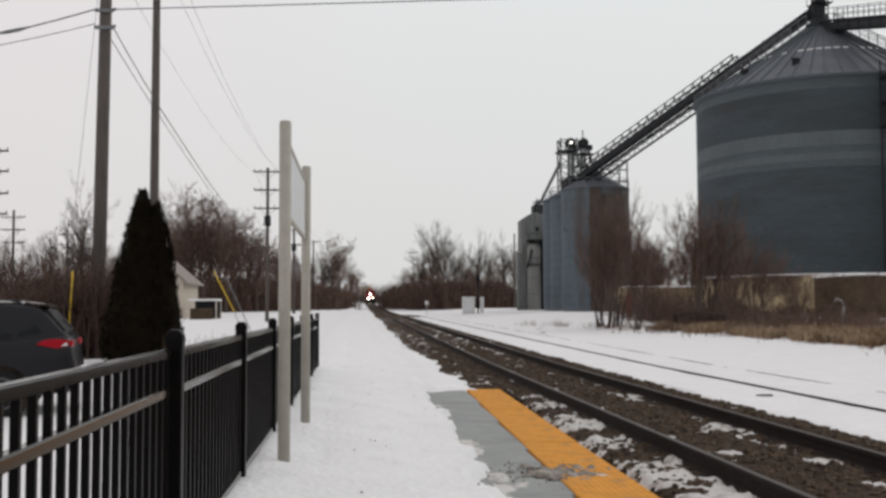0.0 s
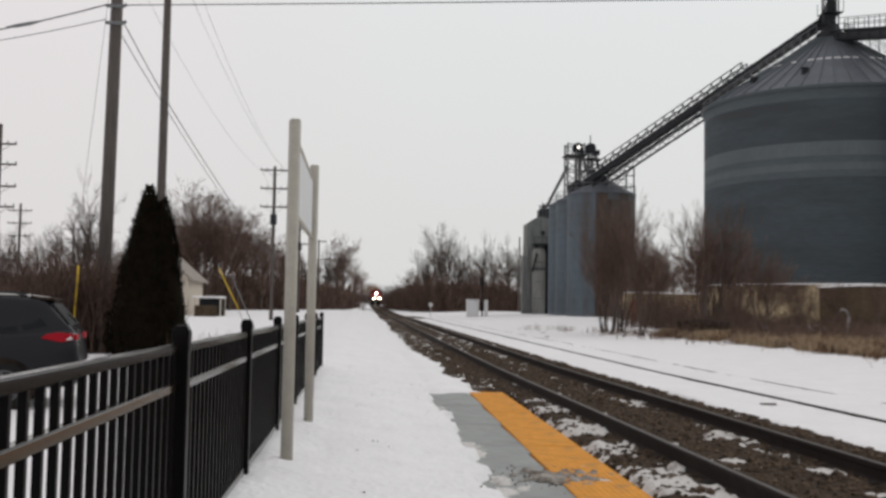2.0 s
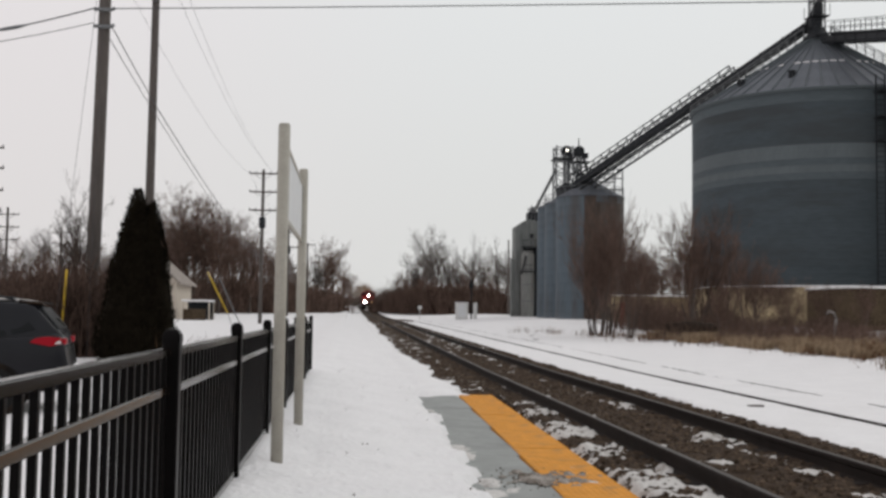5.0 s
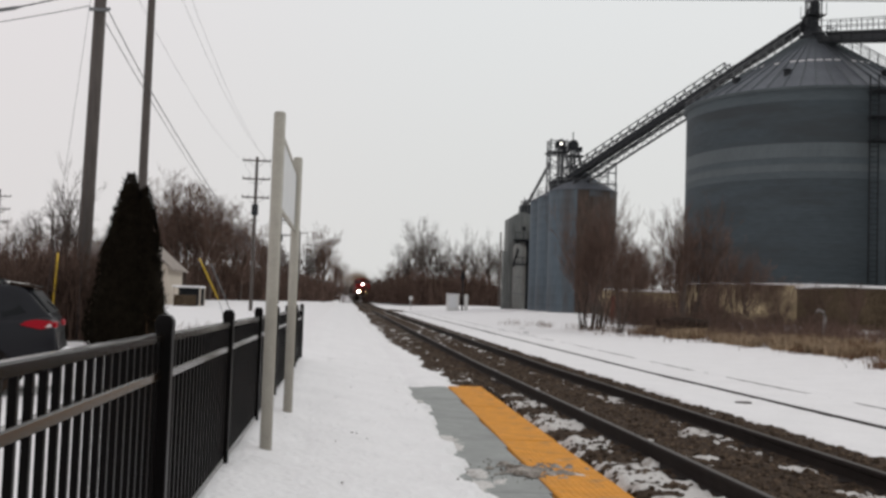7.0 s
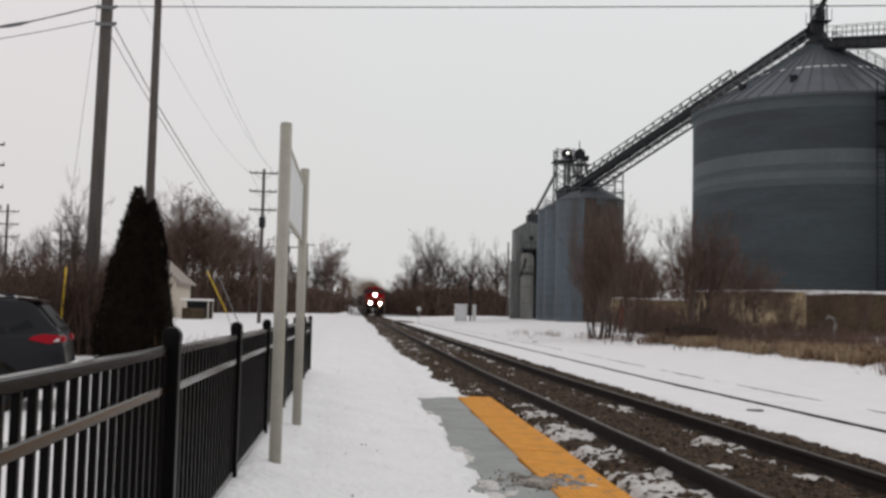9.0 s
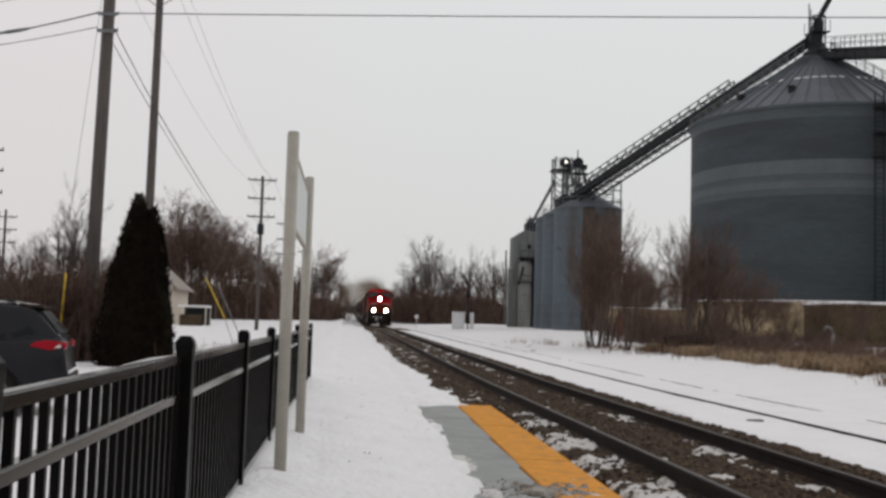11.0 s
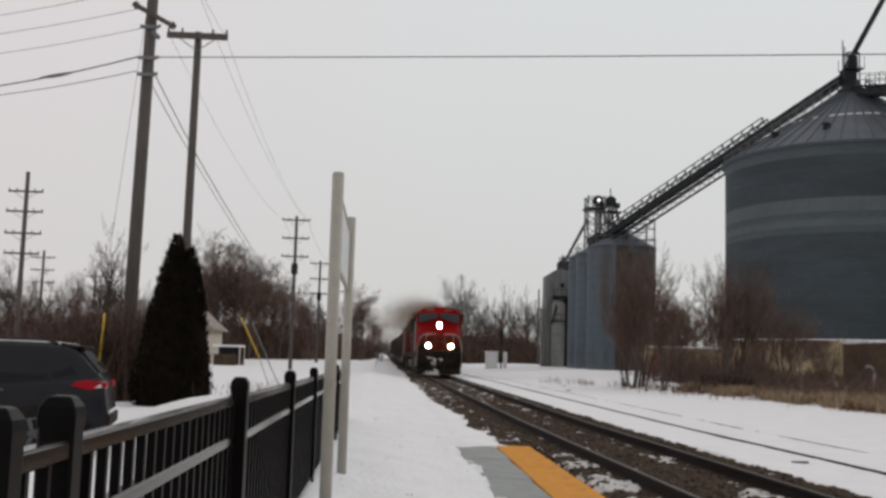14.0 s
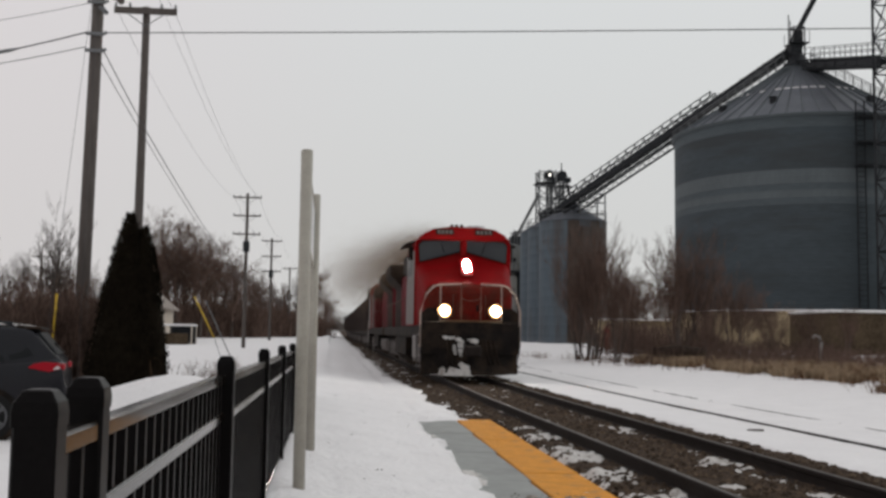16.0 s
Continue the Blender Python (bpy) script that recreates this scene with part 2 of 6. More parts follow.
# ---- mesh building ----
class Mesh:
    """Collects vertices and faces, then makes one object of them."""

    def __init__(self):
        self.v, self.f, self.s = [], [], []

    def face(self, pts, smooth=False):
        i = len(self.v)
        self.v.extend([tuple(p) for p in pts])
        self.f.append(tuple(range(i, i + len(pts))))
        self.s.append(smooth)

    def hull(self, vs, fs, smooth=False):
        """Faces of a convex body, turned outwards."""
        mid = sum((Vector(p) for p in vs), Vector()) / len(vs)
        i = len(self.v)
        self.v.extend([tuple(p) for p in vs])
        for q in fs:
            a, b, c = (Vector(vs[k]) for k in q[:3])
            centre = sum((Vector(vs[k]) for k in q), Vector()) / len(q)
            q = q if (b - a).cross(c - b).dot(centre - mid) >= 0 else q[::-1]
            self.f.append(tuple(i + k for k in q))
            self.s.append(smooth)

    def box(self, x0, x1, y0, y1, z0, z1, c=0.0, m=None):
        """A box; c: the width of its chamfered edges."""
        lo, hi = (x0, y0, z0), (x1, y1, z1)
        corners = [(i, j, k) for i in (0, 1) for j in (0, 1) for k in (0, 1)]
        if not c:
            vs = [tuple((lo, hi)[q[a]][a] for a in range(3)) for q in corners]
            fs = [[0, 1, 3, 2], [4, 5, 7, 6], [0, 1, 5, 4], [2, 3, 7, 6], [0, 2, 6, 4], [1, 3, 7, 5]]
        else:
            vs, key = [], {}
            for q in corners:
                for a in range(3):
                    key[q, a] = len(vs)
                    vs.append(tuple((lo[b] if q[b] == 0 else hi[b]) + (0 if b == a else (c if q[b] == 0 else -c)) for b in range(3)))
            fs = []
            for a in range(3):
                o = [b for b in range(3) if b != a]
                for s in (0, 1):
                    loop = []
                    for u, w in ((0, 0), (0, 1), (1, 1), (1, 0)):
                        q = [0, 0, 0]
                        q[a], q[o[0]], q[o[1]] = s, u, w
                        loop.append(key[tuple(q), a])
                    fs.append(loop)
                for u in (0, 1):
                    for w in (0, 1):
                        q0, q1 = [0, 0, 0], [0, 0, 0]
                        q0[o[0]] = q1[o[0]] = u
                        q0[o[1]] = q1[o[1]] = w
                        q1[a] = 1
                        q0, q1 = tuple(q0), tuple(q1)
                        fs.append([key[q0, o[0]], key[q1, o[0]], key[q1, o[1]], key[q0, o[1]]])
            fs += [[key[q, 0], key[q, 1], key[q, 2]] for q in corners]
        if m is not None:
            vs = [tuple(m @ Vector(p)) for p in vs]
        self.hull(vs, fs)
        return self

    def prism(self, profile, axis, a, b, m=None):
        """A convex profile (pairs of numbers) drawn along an axis from a to b."""
        def at(p, s):
            return {"x": (s, p[0], p[1]), "y": (p[0], s, p[1]), "z": (p[0], p[1], s)}[axis]
        k = len(profile)
        vs = [at(p, a) for p in profile] + [at(p, b) for p in profile]
        if m is not None:
            vs = [tuple(m @ Vector(p)) for p in vs]
        self.hull(vs, [list(range(k)), list(range(k, 2 * k))] + [[i, (i + 1) % k, k + (i + 1) % k, k + i] for i in range(k)])
        return self

    def tube(self, pts, radii, n=8, caps=True, smooth=True):
        """A round tube along points; radii: one number or one a point."""
        pts = [Vector(p) for p in pts]
        radii = radii if isinstance(radii, (list, tuple)) else [radii] * len(pts)
        i0 = len(self.v)
        for i, p in enumerate(pts):
            d = (pts[min(i + 1, len(pts) - 1)] - pts[max(i - 1, 0)]).normalized()
            u = d.cross(Vector((0, 0, 1)) if abs(d.z) < 0.95 else Vector((1, 0, 0))).normalized()
            w = u.cross(d)
            for k in range(n):
                a = 2 * math.pi * k / n
                self.v.append(tuple(p + radii[i] * (math.cos(a) * u + math.sin(a) * w)))
        for i in range(len(pts) - 1):
            for k in range(n):
                a, b = i0 + i * n + k, i0 + i * n + (k + 1) % n
                self.f.append((a, a + n, b + n, b))
                self.s.append(smooth)
        if caps:
            self.f.append(tuple(i0 + k for k in range(n)))
            self.f.append(tuple(i0 + (len(pts) - 1) * n + k for k in reversed(range(n))))
            self.s += [False, False]
        return self

    def lathe(self, profile, n=48, centre=(0, 0), smooth=True, caps=True):
        """A body turned round a vertical axis; profile: (radius, z) from below."""
        i0 = len(self.v)
        for r, z in profile:
            for k in range(n):
                a = 2 * math.pi * k / n
                self.v.append((centre[0] + r * math.cos(a), centre[1] + r * math.sin(a), z))
        for i in range(len(profile) - 1):
            for k in range(n):
                a, b = i0 + i * n + k, i0 + i * n + (k + 1) % n
                self.f.append((a, b, b + n, a + n))
                self.s.append(smooth)
        if caps:
            self.f.append(tuple(i0 + k for k in reversed(range(n))))
            self.f.append(tuple(i0 + (len(profile) - 1) * n + k for k in range(n)))
            self.s += [False, False]
        return self

    def loft(self, rings, smooth=True, caps=True):
        """A skin over rings of points, each ring closed and of the same count."""
        i0, k = len(self.v), len(rings[0])
        for ring in rings:
            self.v.extend(tuple(p) for p in ring)
        for j in range(len(rings) - 1):
            for i in range(k):
                a, b = i0 + j * k + i, i0 + j * k + (i + 1) % k
                self.f.append((a, b, b + k, a + k))
                self.s.append(smooth)
        if caps:
            self.face(rings[0][::-1])
            self.face(rings[-1])
        return self

    def grid(self, xs, ys, z, smooth=True):
        """A sheet over xs and ys with the height z(x, y)."""
        i0, k = len(self.v), len(xs)
        self.v.extend((x, y, z(x, y)) for y in ys for x in xs)
        for j in range(len(ys) - 1):
            for i in range(k - 1):
                a = i0 + j * k + i
                self.f.append((a, a + 1, a + k + 1, a + k))
                self.s.append(smooth)
        return self

    def data(self, name, mat):
        me = bpy.data.meshes.new(name)
        me.from_pydata(self.v, [], self.f)
        me.polygons.foreach_set("use_smooth", self.s)
        me.materials.append(mat)
        me.update()
        return me


def part(name, mesh, mat, parent=None, label=""):
    """One mesh object, under a thing or a part; label only where it looks different."""
    ob = new(name, mesh.data(name, mat) if isinstance(mesh, Mesh) else mesh)
    if parent is not None:
        ob.parent = parent
    return tagged(ob, label)


def thing(name, label, category, group="", kind="", at=None):
    """An Empty at a thing's base, which parents its parts."""
    ob = new(name)
    ob.empty_display_size = 0.2
    if at is not None:
        ob.matrix_basis = at
    return tagged(ob, label, category, group, kind)


def single(name, mesh, mat, label, category, group="", kind="", at=None):
    """A thing of one mesh."""
    ob = part(name, mesh, mat)
    if at is not None:
        ob.matrix_basis = at
    return tagged(ob, label, category, group, kind)


def steps(*stretches):
    """Numbers from stretches of (from, to, step), without repeats."""
    out = []
    for a, b, s in stretches:
        k = max(1, round((b - a) / s))
        out += [a + (b - a) * i / k for i in range(k)]
    return out + [stretches[-1][1]]


def smooth(a, b, x):
    t = min(1.0, max(0.0, (x - a) / (b - a)))
    return t * t * (3 - 2 * t)


def wave(x, y, scale, seed=0.0):
    return noise.noise((x * scale, y * scale, seed))


# ---- the ground ----
def grade(y):
    """The height of the rails: level at the platform, then a slow climb."""
    z = 0.0048 * max(0.0, min(y, 160) - 25)
    return z + 0.0105 * max(0.0, min(y, 420) - 160)


TRACK_X = 3.753


def ground_z(x, y):
    g = grade(y)
    n1, n2 = wave(x, y, 0.35, 3.1), wave(x, y, 1.7, 7.7)
    if x < -0.75:
        park = -0.36 + 0.26 * smooth(20.5, 25.0, y)
        near = 0.15
        z = near + (park - near) * smooth(0.0, 1.6, -0.95 - x)
        z += 0.10 * smooth(20.5, 23, y) * (1 - smooth(26, 33, y)) * smooth(-9, -5, x) * (1 - smooth(-3.2, -1.2, x))
        z += 0.62 * math.exp(-((x + 3.5) / 1.6) ** 2 - ((y - 22.6) / 1.7) ** 2)
        z -= -0.05 * smooth(60, 95, y) * smooth(1, 4, -x) - 0.35 * smooth(95, 130, y)
    elif x < 1.4:
        z = 0.10 - 0.19 * smooth(-0.6, 1.15, x) + 0.05 * (1 - smooth(-0.75, -0.35, x))
        edge = 1.02 + 0.10 * wave(x, y, 1.1, 1.5) + 0.12 * wave(x, y, 3.2, 9.5) + 0.09 * wave(x, y, 9.0, 2.5)
        z -= 0.14 * smooth(edge - 0.04, edge + 0.06, x) * (1 - 0.72 * smooth(19.5, 20.3, y + 0.7 * n2))
    else:
        z = -0.24 + (0.12 - 0.06 * smooth(1.4, 1.9, x)) * smooth(19.6, 20.5, y + 0.7 * n2)
    # the bed of the track, with ragged snow edges
    left = 1.93 + 0.14 * n1 + 0.26 * n2 + 0.18 * wave(x, y, 4.5, 2.2) - 0.30 * smooth(28, 40, y) * (1 - smooth(60, 100, y))
    right = 5.00 + 0.06 * n1 + 0.09 * wave(x, y, 3.5, 5.2) + 0.07 * wave(x, y, 8.5, 6.2)
    into = smooth(left - 0.08, left + 0.12, x) * (1 - smooth(right - 0.06, right + 0.08, x))
    if x >= 4.5:
        z = -0.045 - 0.055 * smooth(5.2, 6.4, x)
        z += 0.30 * smooth(11.5, 16, x) * (1 - smooth(70, 90, y)) + 0.50 * smooth(9, 20, x) * smooth(55, 100, y)
    z = z * (1 - into) - 0.36 * into
    relief = 0.035 * n1 + 0.018 * n2 + 0.012 * wave(x, y, 5.5, 4.4)
    if 5.4 < x < 9.5:
        relief *= 0.35
    if -0.8 < x < 1.2:
        foot = wave(x * 1.2, y, 2.6, 12.0)
        relief = 0.5 * relief - 0.026 * smooth(0.20, 0.50, foot) + 0.030 * wave(x, y, 6.5, 14.0) * smooth(0.2, 0.9, x) + 0.010 * wave(x, y, 11.0, 15.0)
    far = smooth(80, 200, abs(x)) + smooth(150, 400, y)
    relief += 0.25 * wave(x, y, 0.03, 8.0) * min(1.0, far)
    return g + z + relief * (1 - into)


ground = Mesh()
ground.grid(steps((-1600, -300, 130), (-300, -60, 24), (-60, -12, 3), (-12, -1.6, 0.5), (-1.6, 2.8, 0.075), (2.8, 4.5, 0.4), (4.5, 5.4, 0.06),
                  (5.4, 16, 0.4), (16, 60, 2.5), (60, 300, 24), (300, 1600, 130)),
            steps((-60, -2, 5), (-2, 3, 0.5), (3, 26, 0.11), (26, 60, 0.3), (60, 160, 1.4), (160, 420, 8), (420, 2600, 180)), ground_z)
tagged(part("ground", ground, snow), "snow-covered level ground with footprints", "snow", kind="structure")


# the paved platform edge: a slab and yellow tactile panels, not quite along the rails
EDGE = math.atan2(0.20, 9.75)


def edge_x(y):
    return 1.86 + (y - 20.1) * math.tan(EDGE)


def bed_z(x, y):
    crown = -0.155 - 0.10 * smooth(1.35, 2.0, abs(x - TRACK_X)) + 0.012 * smooth(0.1, 0.5, 0.72 - abs(x - TRACK_X))
    if x > 4.6:
        crown = -0.155 + 0.105 * smooth(4.64, 4.82, x) - 0.16 * smooth(5.15, 5.5, x)
    if y < 20.4:
        crown -= 0.12 * (1 - smooth(2.46, 2.62, x - (edge_x(y) - 1.86)))
    return grade(y) + crown + 0.028 * wave(x, y, 7.0, 3.0) + 0.03 * wave(x, y, 2.5, 6.0)


bed = Mesh()
bed.grid(steps((1.55, 5.6, 0.09)), steps((-25, 2, 0.5), (2, 34, 0.1), (34, 80, 0.4), (80, 430, 3)), bed_z)
tagged(part("track_bed", bed, ballast), "brown crushed-stone track bed with scattered snow", "ballast", kind="structure")

slab = Mesh()
for i in range(14):
    y1 = 20.1 - 2.6 * i
    y0 = y1 - 2.59
    lo, hi = 0.55, edge_x((y0 + y1) / 2) - 0.004
    slab.box(lo, hi, y0, y1, -0.34, -0.182, 0.008)
tagged(part("platform_slab", slab, concrete), "grey concrete platform slab with worn joints", "platform", kind="structure")
strip = thing("tactile_strip", "weathered orange-yellow tactile warning strip on platform edge", "tactile strip", kind="structure")
panel = Mesh().box(0, 0.606, -1.216, 0, -0.06, 0.0, 0.006)
for i in range(11):
    for j in range(15):
        x, y = 0.03 + i * 0.0546, -0.05 - j * 0.0797
        panel.lathe([(0.015, 0.0), (0.010, 0.003)], 5, (x, y), caps=True)
panel_data = panel.data("panel", tactile)
for i in range(26):
    ob = part("panel", panel_data, tactile, strip)
    y = 20.1 - 1.22 * i
    ob.matrix_basis = pose(edge_x(y), y, -0.172 + 0.003 * (i % 3), 0, 0, -math.degrees(EDGE))


# ---- the track ----
def rail_mesh(y0, y1, step, lift=0.0):
    foot = [(-0.07, -0.172), (0.07, -0.172), (0.07, -0.158), (0.014, -0.140), (0.012, -0.050), (0.035, -0.040), (0.036, -0.010), (0.028, -0.001),
            (-0.028, -0.001), (-0.036, -0.010), (-0.035, -0.040), (-0.012, -0.050), (-0.014, -0.140), (-0.07, -0.158)]
    m, ys = Mesh(), steps((y0, y1, step))
    k = len(foot)
    for y in ys:
        m.v.extend((px, y, grade(y) + pz + lift) for px, pz in foot)
    for j in range(len(ys) - 1):
        for i in range(k):
            a, b = j * k + i, j * k + (i + 1) % k
            m.f.append((a, b, b + k, a + k))
            m.s.append(False)
    m.f += [tuple(range(k)), tuple(range((len(ys) - 1) * k, len(ys) * k))]
    m.s += [False, False]
    head, n = Mesh(), 0
    for y in ys:
        head.v.extend((px, y, grade(y) + 0.003 + lift) for px in (-0.027, 0.027))
    for j in range(len(ys) - 1):
        head.f.append((2 * j, 2 * j + 1, 2 * j + 3, 2 * j + 2))
        head.s.append(False)
    return m, head


body, head = rail_mesh(-20, 430, 9)
body_data, head_data = body.data("rail", rail_rust), head.data("running_surface", rail_top)
for x in (TRACK_X - 0.753, TRACK_X + 0.753):
    r = tagged(part("rail", body_data, rail_rust), "rusty steel rail with worn shiny top", "rail", "rails of the main track", "structure")
    r.location.x = x
    part("running_surface", head_data, rail_top, r, "polished running surface")
body, head = rail_mesh(-20, 125, 9, -0.075)
body_data, head_data = body.data("rail", rail_rust), head.data("running_surface", rail_rust)
for x in (6.86, 8.367):
    r = tagged(part("rail", body_data, rail_rust), "rusty siding rail almost buried in snow", "rail", "rails of the siding", "structure")
    r.location = (x, 0, -0.022 if x > 8 else 0)
ties = thing("ties", "dark creosoted wooden ties in the track bed", "ties", kind="structure")
tie_data = Mesh().box(-1.28, 1.28, -0.112, 0.112, -0.17, 0.0, 0.012).data("tie", tie_wood)
for i in range(150):
    y = 3.0 + 0.53 * i
    ob = part("tie", tie_data, tie_wood, ties)
    ob.matrix_basis = pose(TRACK_X + random.uniform(-0.03, 0.03), y, grade(y) - 0.166 + random.uniform(-0.014, 0.004), 0, random.uniform(-0.4, 0.4), random.uniform(-1, 1))
plates = Mesh()
for i in range(90):
    y = 3.0 + 0.53 * i
    for x in (TRACK_X - 0.753, TRACK_X + 0.753):
        plates.box(x - 0.17, x + 0.17, y - 0.09, y + 0.09, grade(y) - 0.17, grade(y) - 0.150, 0.004)
tagged(part("tie_plates", plates, rail_rust), "rusty steel tie plates under the rails", "tie plates", kind="stuff")


def pebble(m, x, y, z, r):
    vs = [Vector((random.gauss(0, 1), random.gauss(0, 1), random.gauss(0, 1))).normalized() for _ in range(3)]
    a = random.uniform(0, 6.28)
    base = [(math.cos(a + k * 1.5708) * r * random.uniform(0.7, 1.2), math.sin(a + k * 1.5708) * r * random.uniform(0.7, 1.2), random.uniform(-0.2, 0.2) * r) for k in range(4)]
    vs = [(x + p[0], y + p[1], z + p[2]) for p in base] + [(x, y, z + r * random.uniform(0.5, 0.9)), (x, y, z - 0.6 * r)]
    m.hull(vs, [[0, 1, 4], [1, 2, 4], [2, 3, 4], [3, 0, 4], [1, 0, 5], [2, 1, 5], [3, 2, 5], [0, 3, 5]])


stones = Mesh()
random.seed(3)
for _ in range(170):
    y, x = random.gauss(10.72, 0.26), random.gauss(1.60, 0.24)
    pebble(stones, x, y, -0.170, random.choice((0.005, 0.006, 0.008, 0.010, 0.014)))
for _ in range(26):
    y, x = random.uniform(5, 26), random.uniform(-0.6, 1.0)
    pebble(stones, x, y, ground_z(x, y) + 0.004, random.uniform(0.006, 0.014))
random.seed(4)
for _ in range(9000):
    y = 5.5 + 34 * random.random() ** 1.6
    x = random.uniform(2.15, 5.05)
    if y < 20 and x < edge_x(y) + 0.66:
        continue
    if abs(abs(x - TRACK_X) - 0.753) < 0.09:
        continue
    pebble(stones, x, y, bed_z(x, y) + 0.005, random.uniform(0.018, 0.042))
tagged(part("ballast_stones", stones, stone), "loose brown and grey crushed stones", "ballast", kind="stuff")


def clump(m, x, y, z, rx, ry, h, seed):
    """A low uneven heap of snow."""
    n, i0 = 14, len(m.v)
    rings = ((1.0, -0.02), (0.82, 0.45), (0.5, 0.85), (0.2, 1.0))
    for q, (r, up) in enumerate(rings):
        for k in range(n):
            a = 2 * math.pi * k / n
            w = 1 + 0.45 * noise.noise((math.cos(a) * 1.5 + seed, math.sin(a) * 1.5, q * 0.3))
            m.v.append((x + rx * r * w * math.cos(a), y + ry * r * w * math.sin(a), z + h * up * (1 + 0.3 * noise.noise((a, q, seed)))))
    for q in range(len(rings) - 1):
        for k in range(n):
            a, b = i0 + q * n + k, i0 + q * n + (k + 1) % n
            m.f.append((a, b, b + n, a + n))
            m.s.append(True)
    m.f.append(tuple(i0 + (len(rings) - 1) * n + k for k in range(n)))
    m.s.append(True)


def patch_z(x, y):
    """A thin broken cover of snow that shows only where it stands above what it lies on."""
    n = 0.5 * wave(x, y, 1.3, 21.0) + 0.45 * wave(x, y, 4.0, 22.0) + 0.35 * wave(x, y, 9.0, 23.0) + 0.2 * wave(x, y, 19.0, 24.0)
    near = y < 20.3
    base = bed_z(x, y) + 0.02
    need = 0.50
    if near and x < edge_x(y) + 0.62:
        base = -0.172
        need = 0.62 - 0.44 * (1 - smooth(0.04, 0.30, abs(y - 10.7 + 0.25 * (x - 1.7)))) * (1 - smooth(0.15, 0.55, abs(x - edge_x(y) - 0.1))) - 0.45 * (1 - smooth(1.1, 1.42, x)) - 0.25 * (1 - smooth(0.2, 0.9, abs(y - 8.6))) * (1 - smooth(1.3, 1.7, x))
    elif near and x < 2.92:
        need = 0.10 + 0.34 * smooth(13, 20, y)
    elif x < 2.85:
        need = 0.40 + 0.15 * smooth(2.3, 2.7, x)
    elif abs(x - TRACK_X) < 0.72:
        need = 0.54 - 0.22 * (1 - smooth(0.08, 0.25, abs(x - 4.22))) - 0.10 * (1 - smooth(0.05, 0.2, abs(x - 3.25)))
    elif x > 4.6:
        need = 0.62
    return base + 0.10 * max(-0.6, min(0.30, n - need - 0.07))


heaps, slush = Mesh(), Mesh()
random.seed(33)
for q in range(110):
    x, y = random.gauss(1.68, 0.20), random.gauss(10.72, 0.17)
    r = random.choice((0.014, 0.020, 0.028, 0.040, 0.06))
    clump(slush, x, y, -0.172, r, r * random.uniform(0.8, 1.7), r * 0.42, q * 1.7)
tagged(part("slush", slush, wet_slush), "grey-brown slush and grit across the platform edge", "slush", kind="stuff")
heaps.grid(steps((1.05, 5.0, 0.045)), steps((4, 24, 0.06), (24, 60, 0.16), (60, 130, 1.0)), patch_z)
tagged(part("snow_patches", heaps, dirty_snow), "thin broken patches of dirty snow along the track", "snow", kind="stuff")


# ---- the fence ----
PITCH = 0.128


def fence():
    f = thing("fence", "black metal picket fence with square posts standing in snow", "fence", at=pose(-0.855, 0, 0.06))
    ys = [3.80] + [6.27 + 2.56 * i for i in range(7)]
    top = 1.10
    w = 0.037
    post = Mesh().box(-w, w, -w, w, -0.15, top, 0.006)
    # a cap with rounded shoulders
    cap = Mesh().loft([[(x * q, y * q, z) for x, y in ((-1, -0.92), (-0.92, -1), (0.92, -1), (1, -0.92), (1, 0.92), (0.92, 1), (-0.92, 1), (-1, 0.92))]
                       for q, z in ((0.0385, top - 0.035), (0.0392, top - 0.012), (0.0365, top + 0.006), (0.0250, top + 0.024), (0.0200, top + 0.027), (0.012, top + 0.028))], smooth=False)
    post_data, cap_data = post.data("post", fence_paint), cap.data("cap", fence_paint)
    for y in [3.42] + ys:
        p = part("post", post_data, fence_paint, f)
        p.location = (-0.024 if y < 3.5 else -0.031 if y < 4 else 0, y, 0.007 if y < 3.5 else 0.012 if y < 4 else 0.008)
        part("cap", cap_data, fence_paint, p)
    spans = [(3.42, 3.80)] + list(zip(ys, ys[1:]))
    rail_data = {}
    picket_data = Mesh().box(-0.0118, 0.0118, -0.0118, 0.0118, 0.03, 1.02, 0.002).data("picket", fence_paint)
    for a, b in spans:
        for z in (0.12, 0.871, 1.033):
            key = round(b - a, 2)
            if key not in rail_data:
                rail_data[key] = (Mesh().box(-0.021, 0.021, 0.036, b - a - 0.036, -0.020, 0.018, 0.004).data("rail", fence_bar),
                                  Mesh().box(-0.015, 0.0185, 0.037, b - a - 0.037, 0.0175, 0.0205, 0.001).data("top_strip", fence_rail))
            r = part("rail", rail_data[key][0], fence_bar, f)
            r.location = (-0.02 if a < 4 else 0, a, z)
            # an added strip that gives the rail top its sky highlight
            part("top_strip", rail_data[key][1], fence_rail, r, "glossier strip added to brighten the rail top")
        k = max(2, round((b - a) / PITCH))
        for i in range(1, k):
            p = part("picket", picket_data, fence_paint, f)
            p.location = (-0.02 if a < 4 else 0, a + (b - a) * i / k + (0.036 if a == 3.80 else 0), 0.006)
    return f


fence()


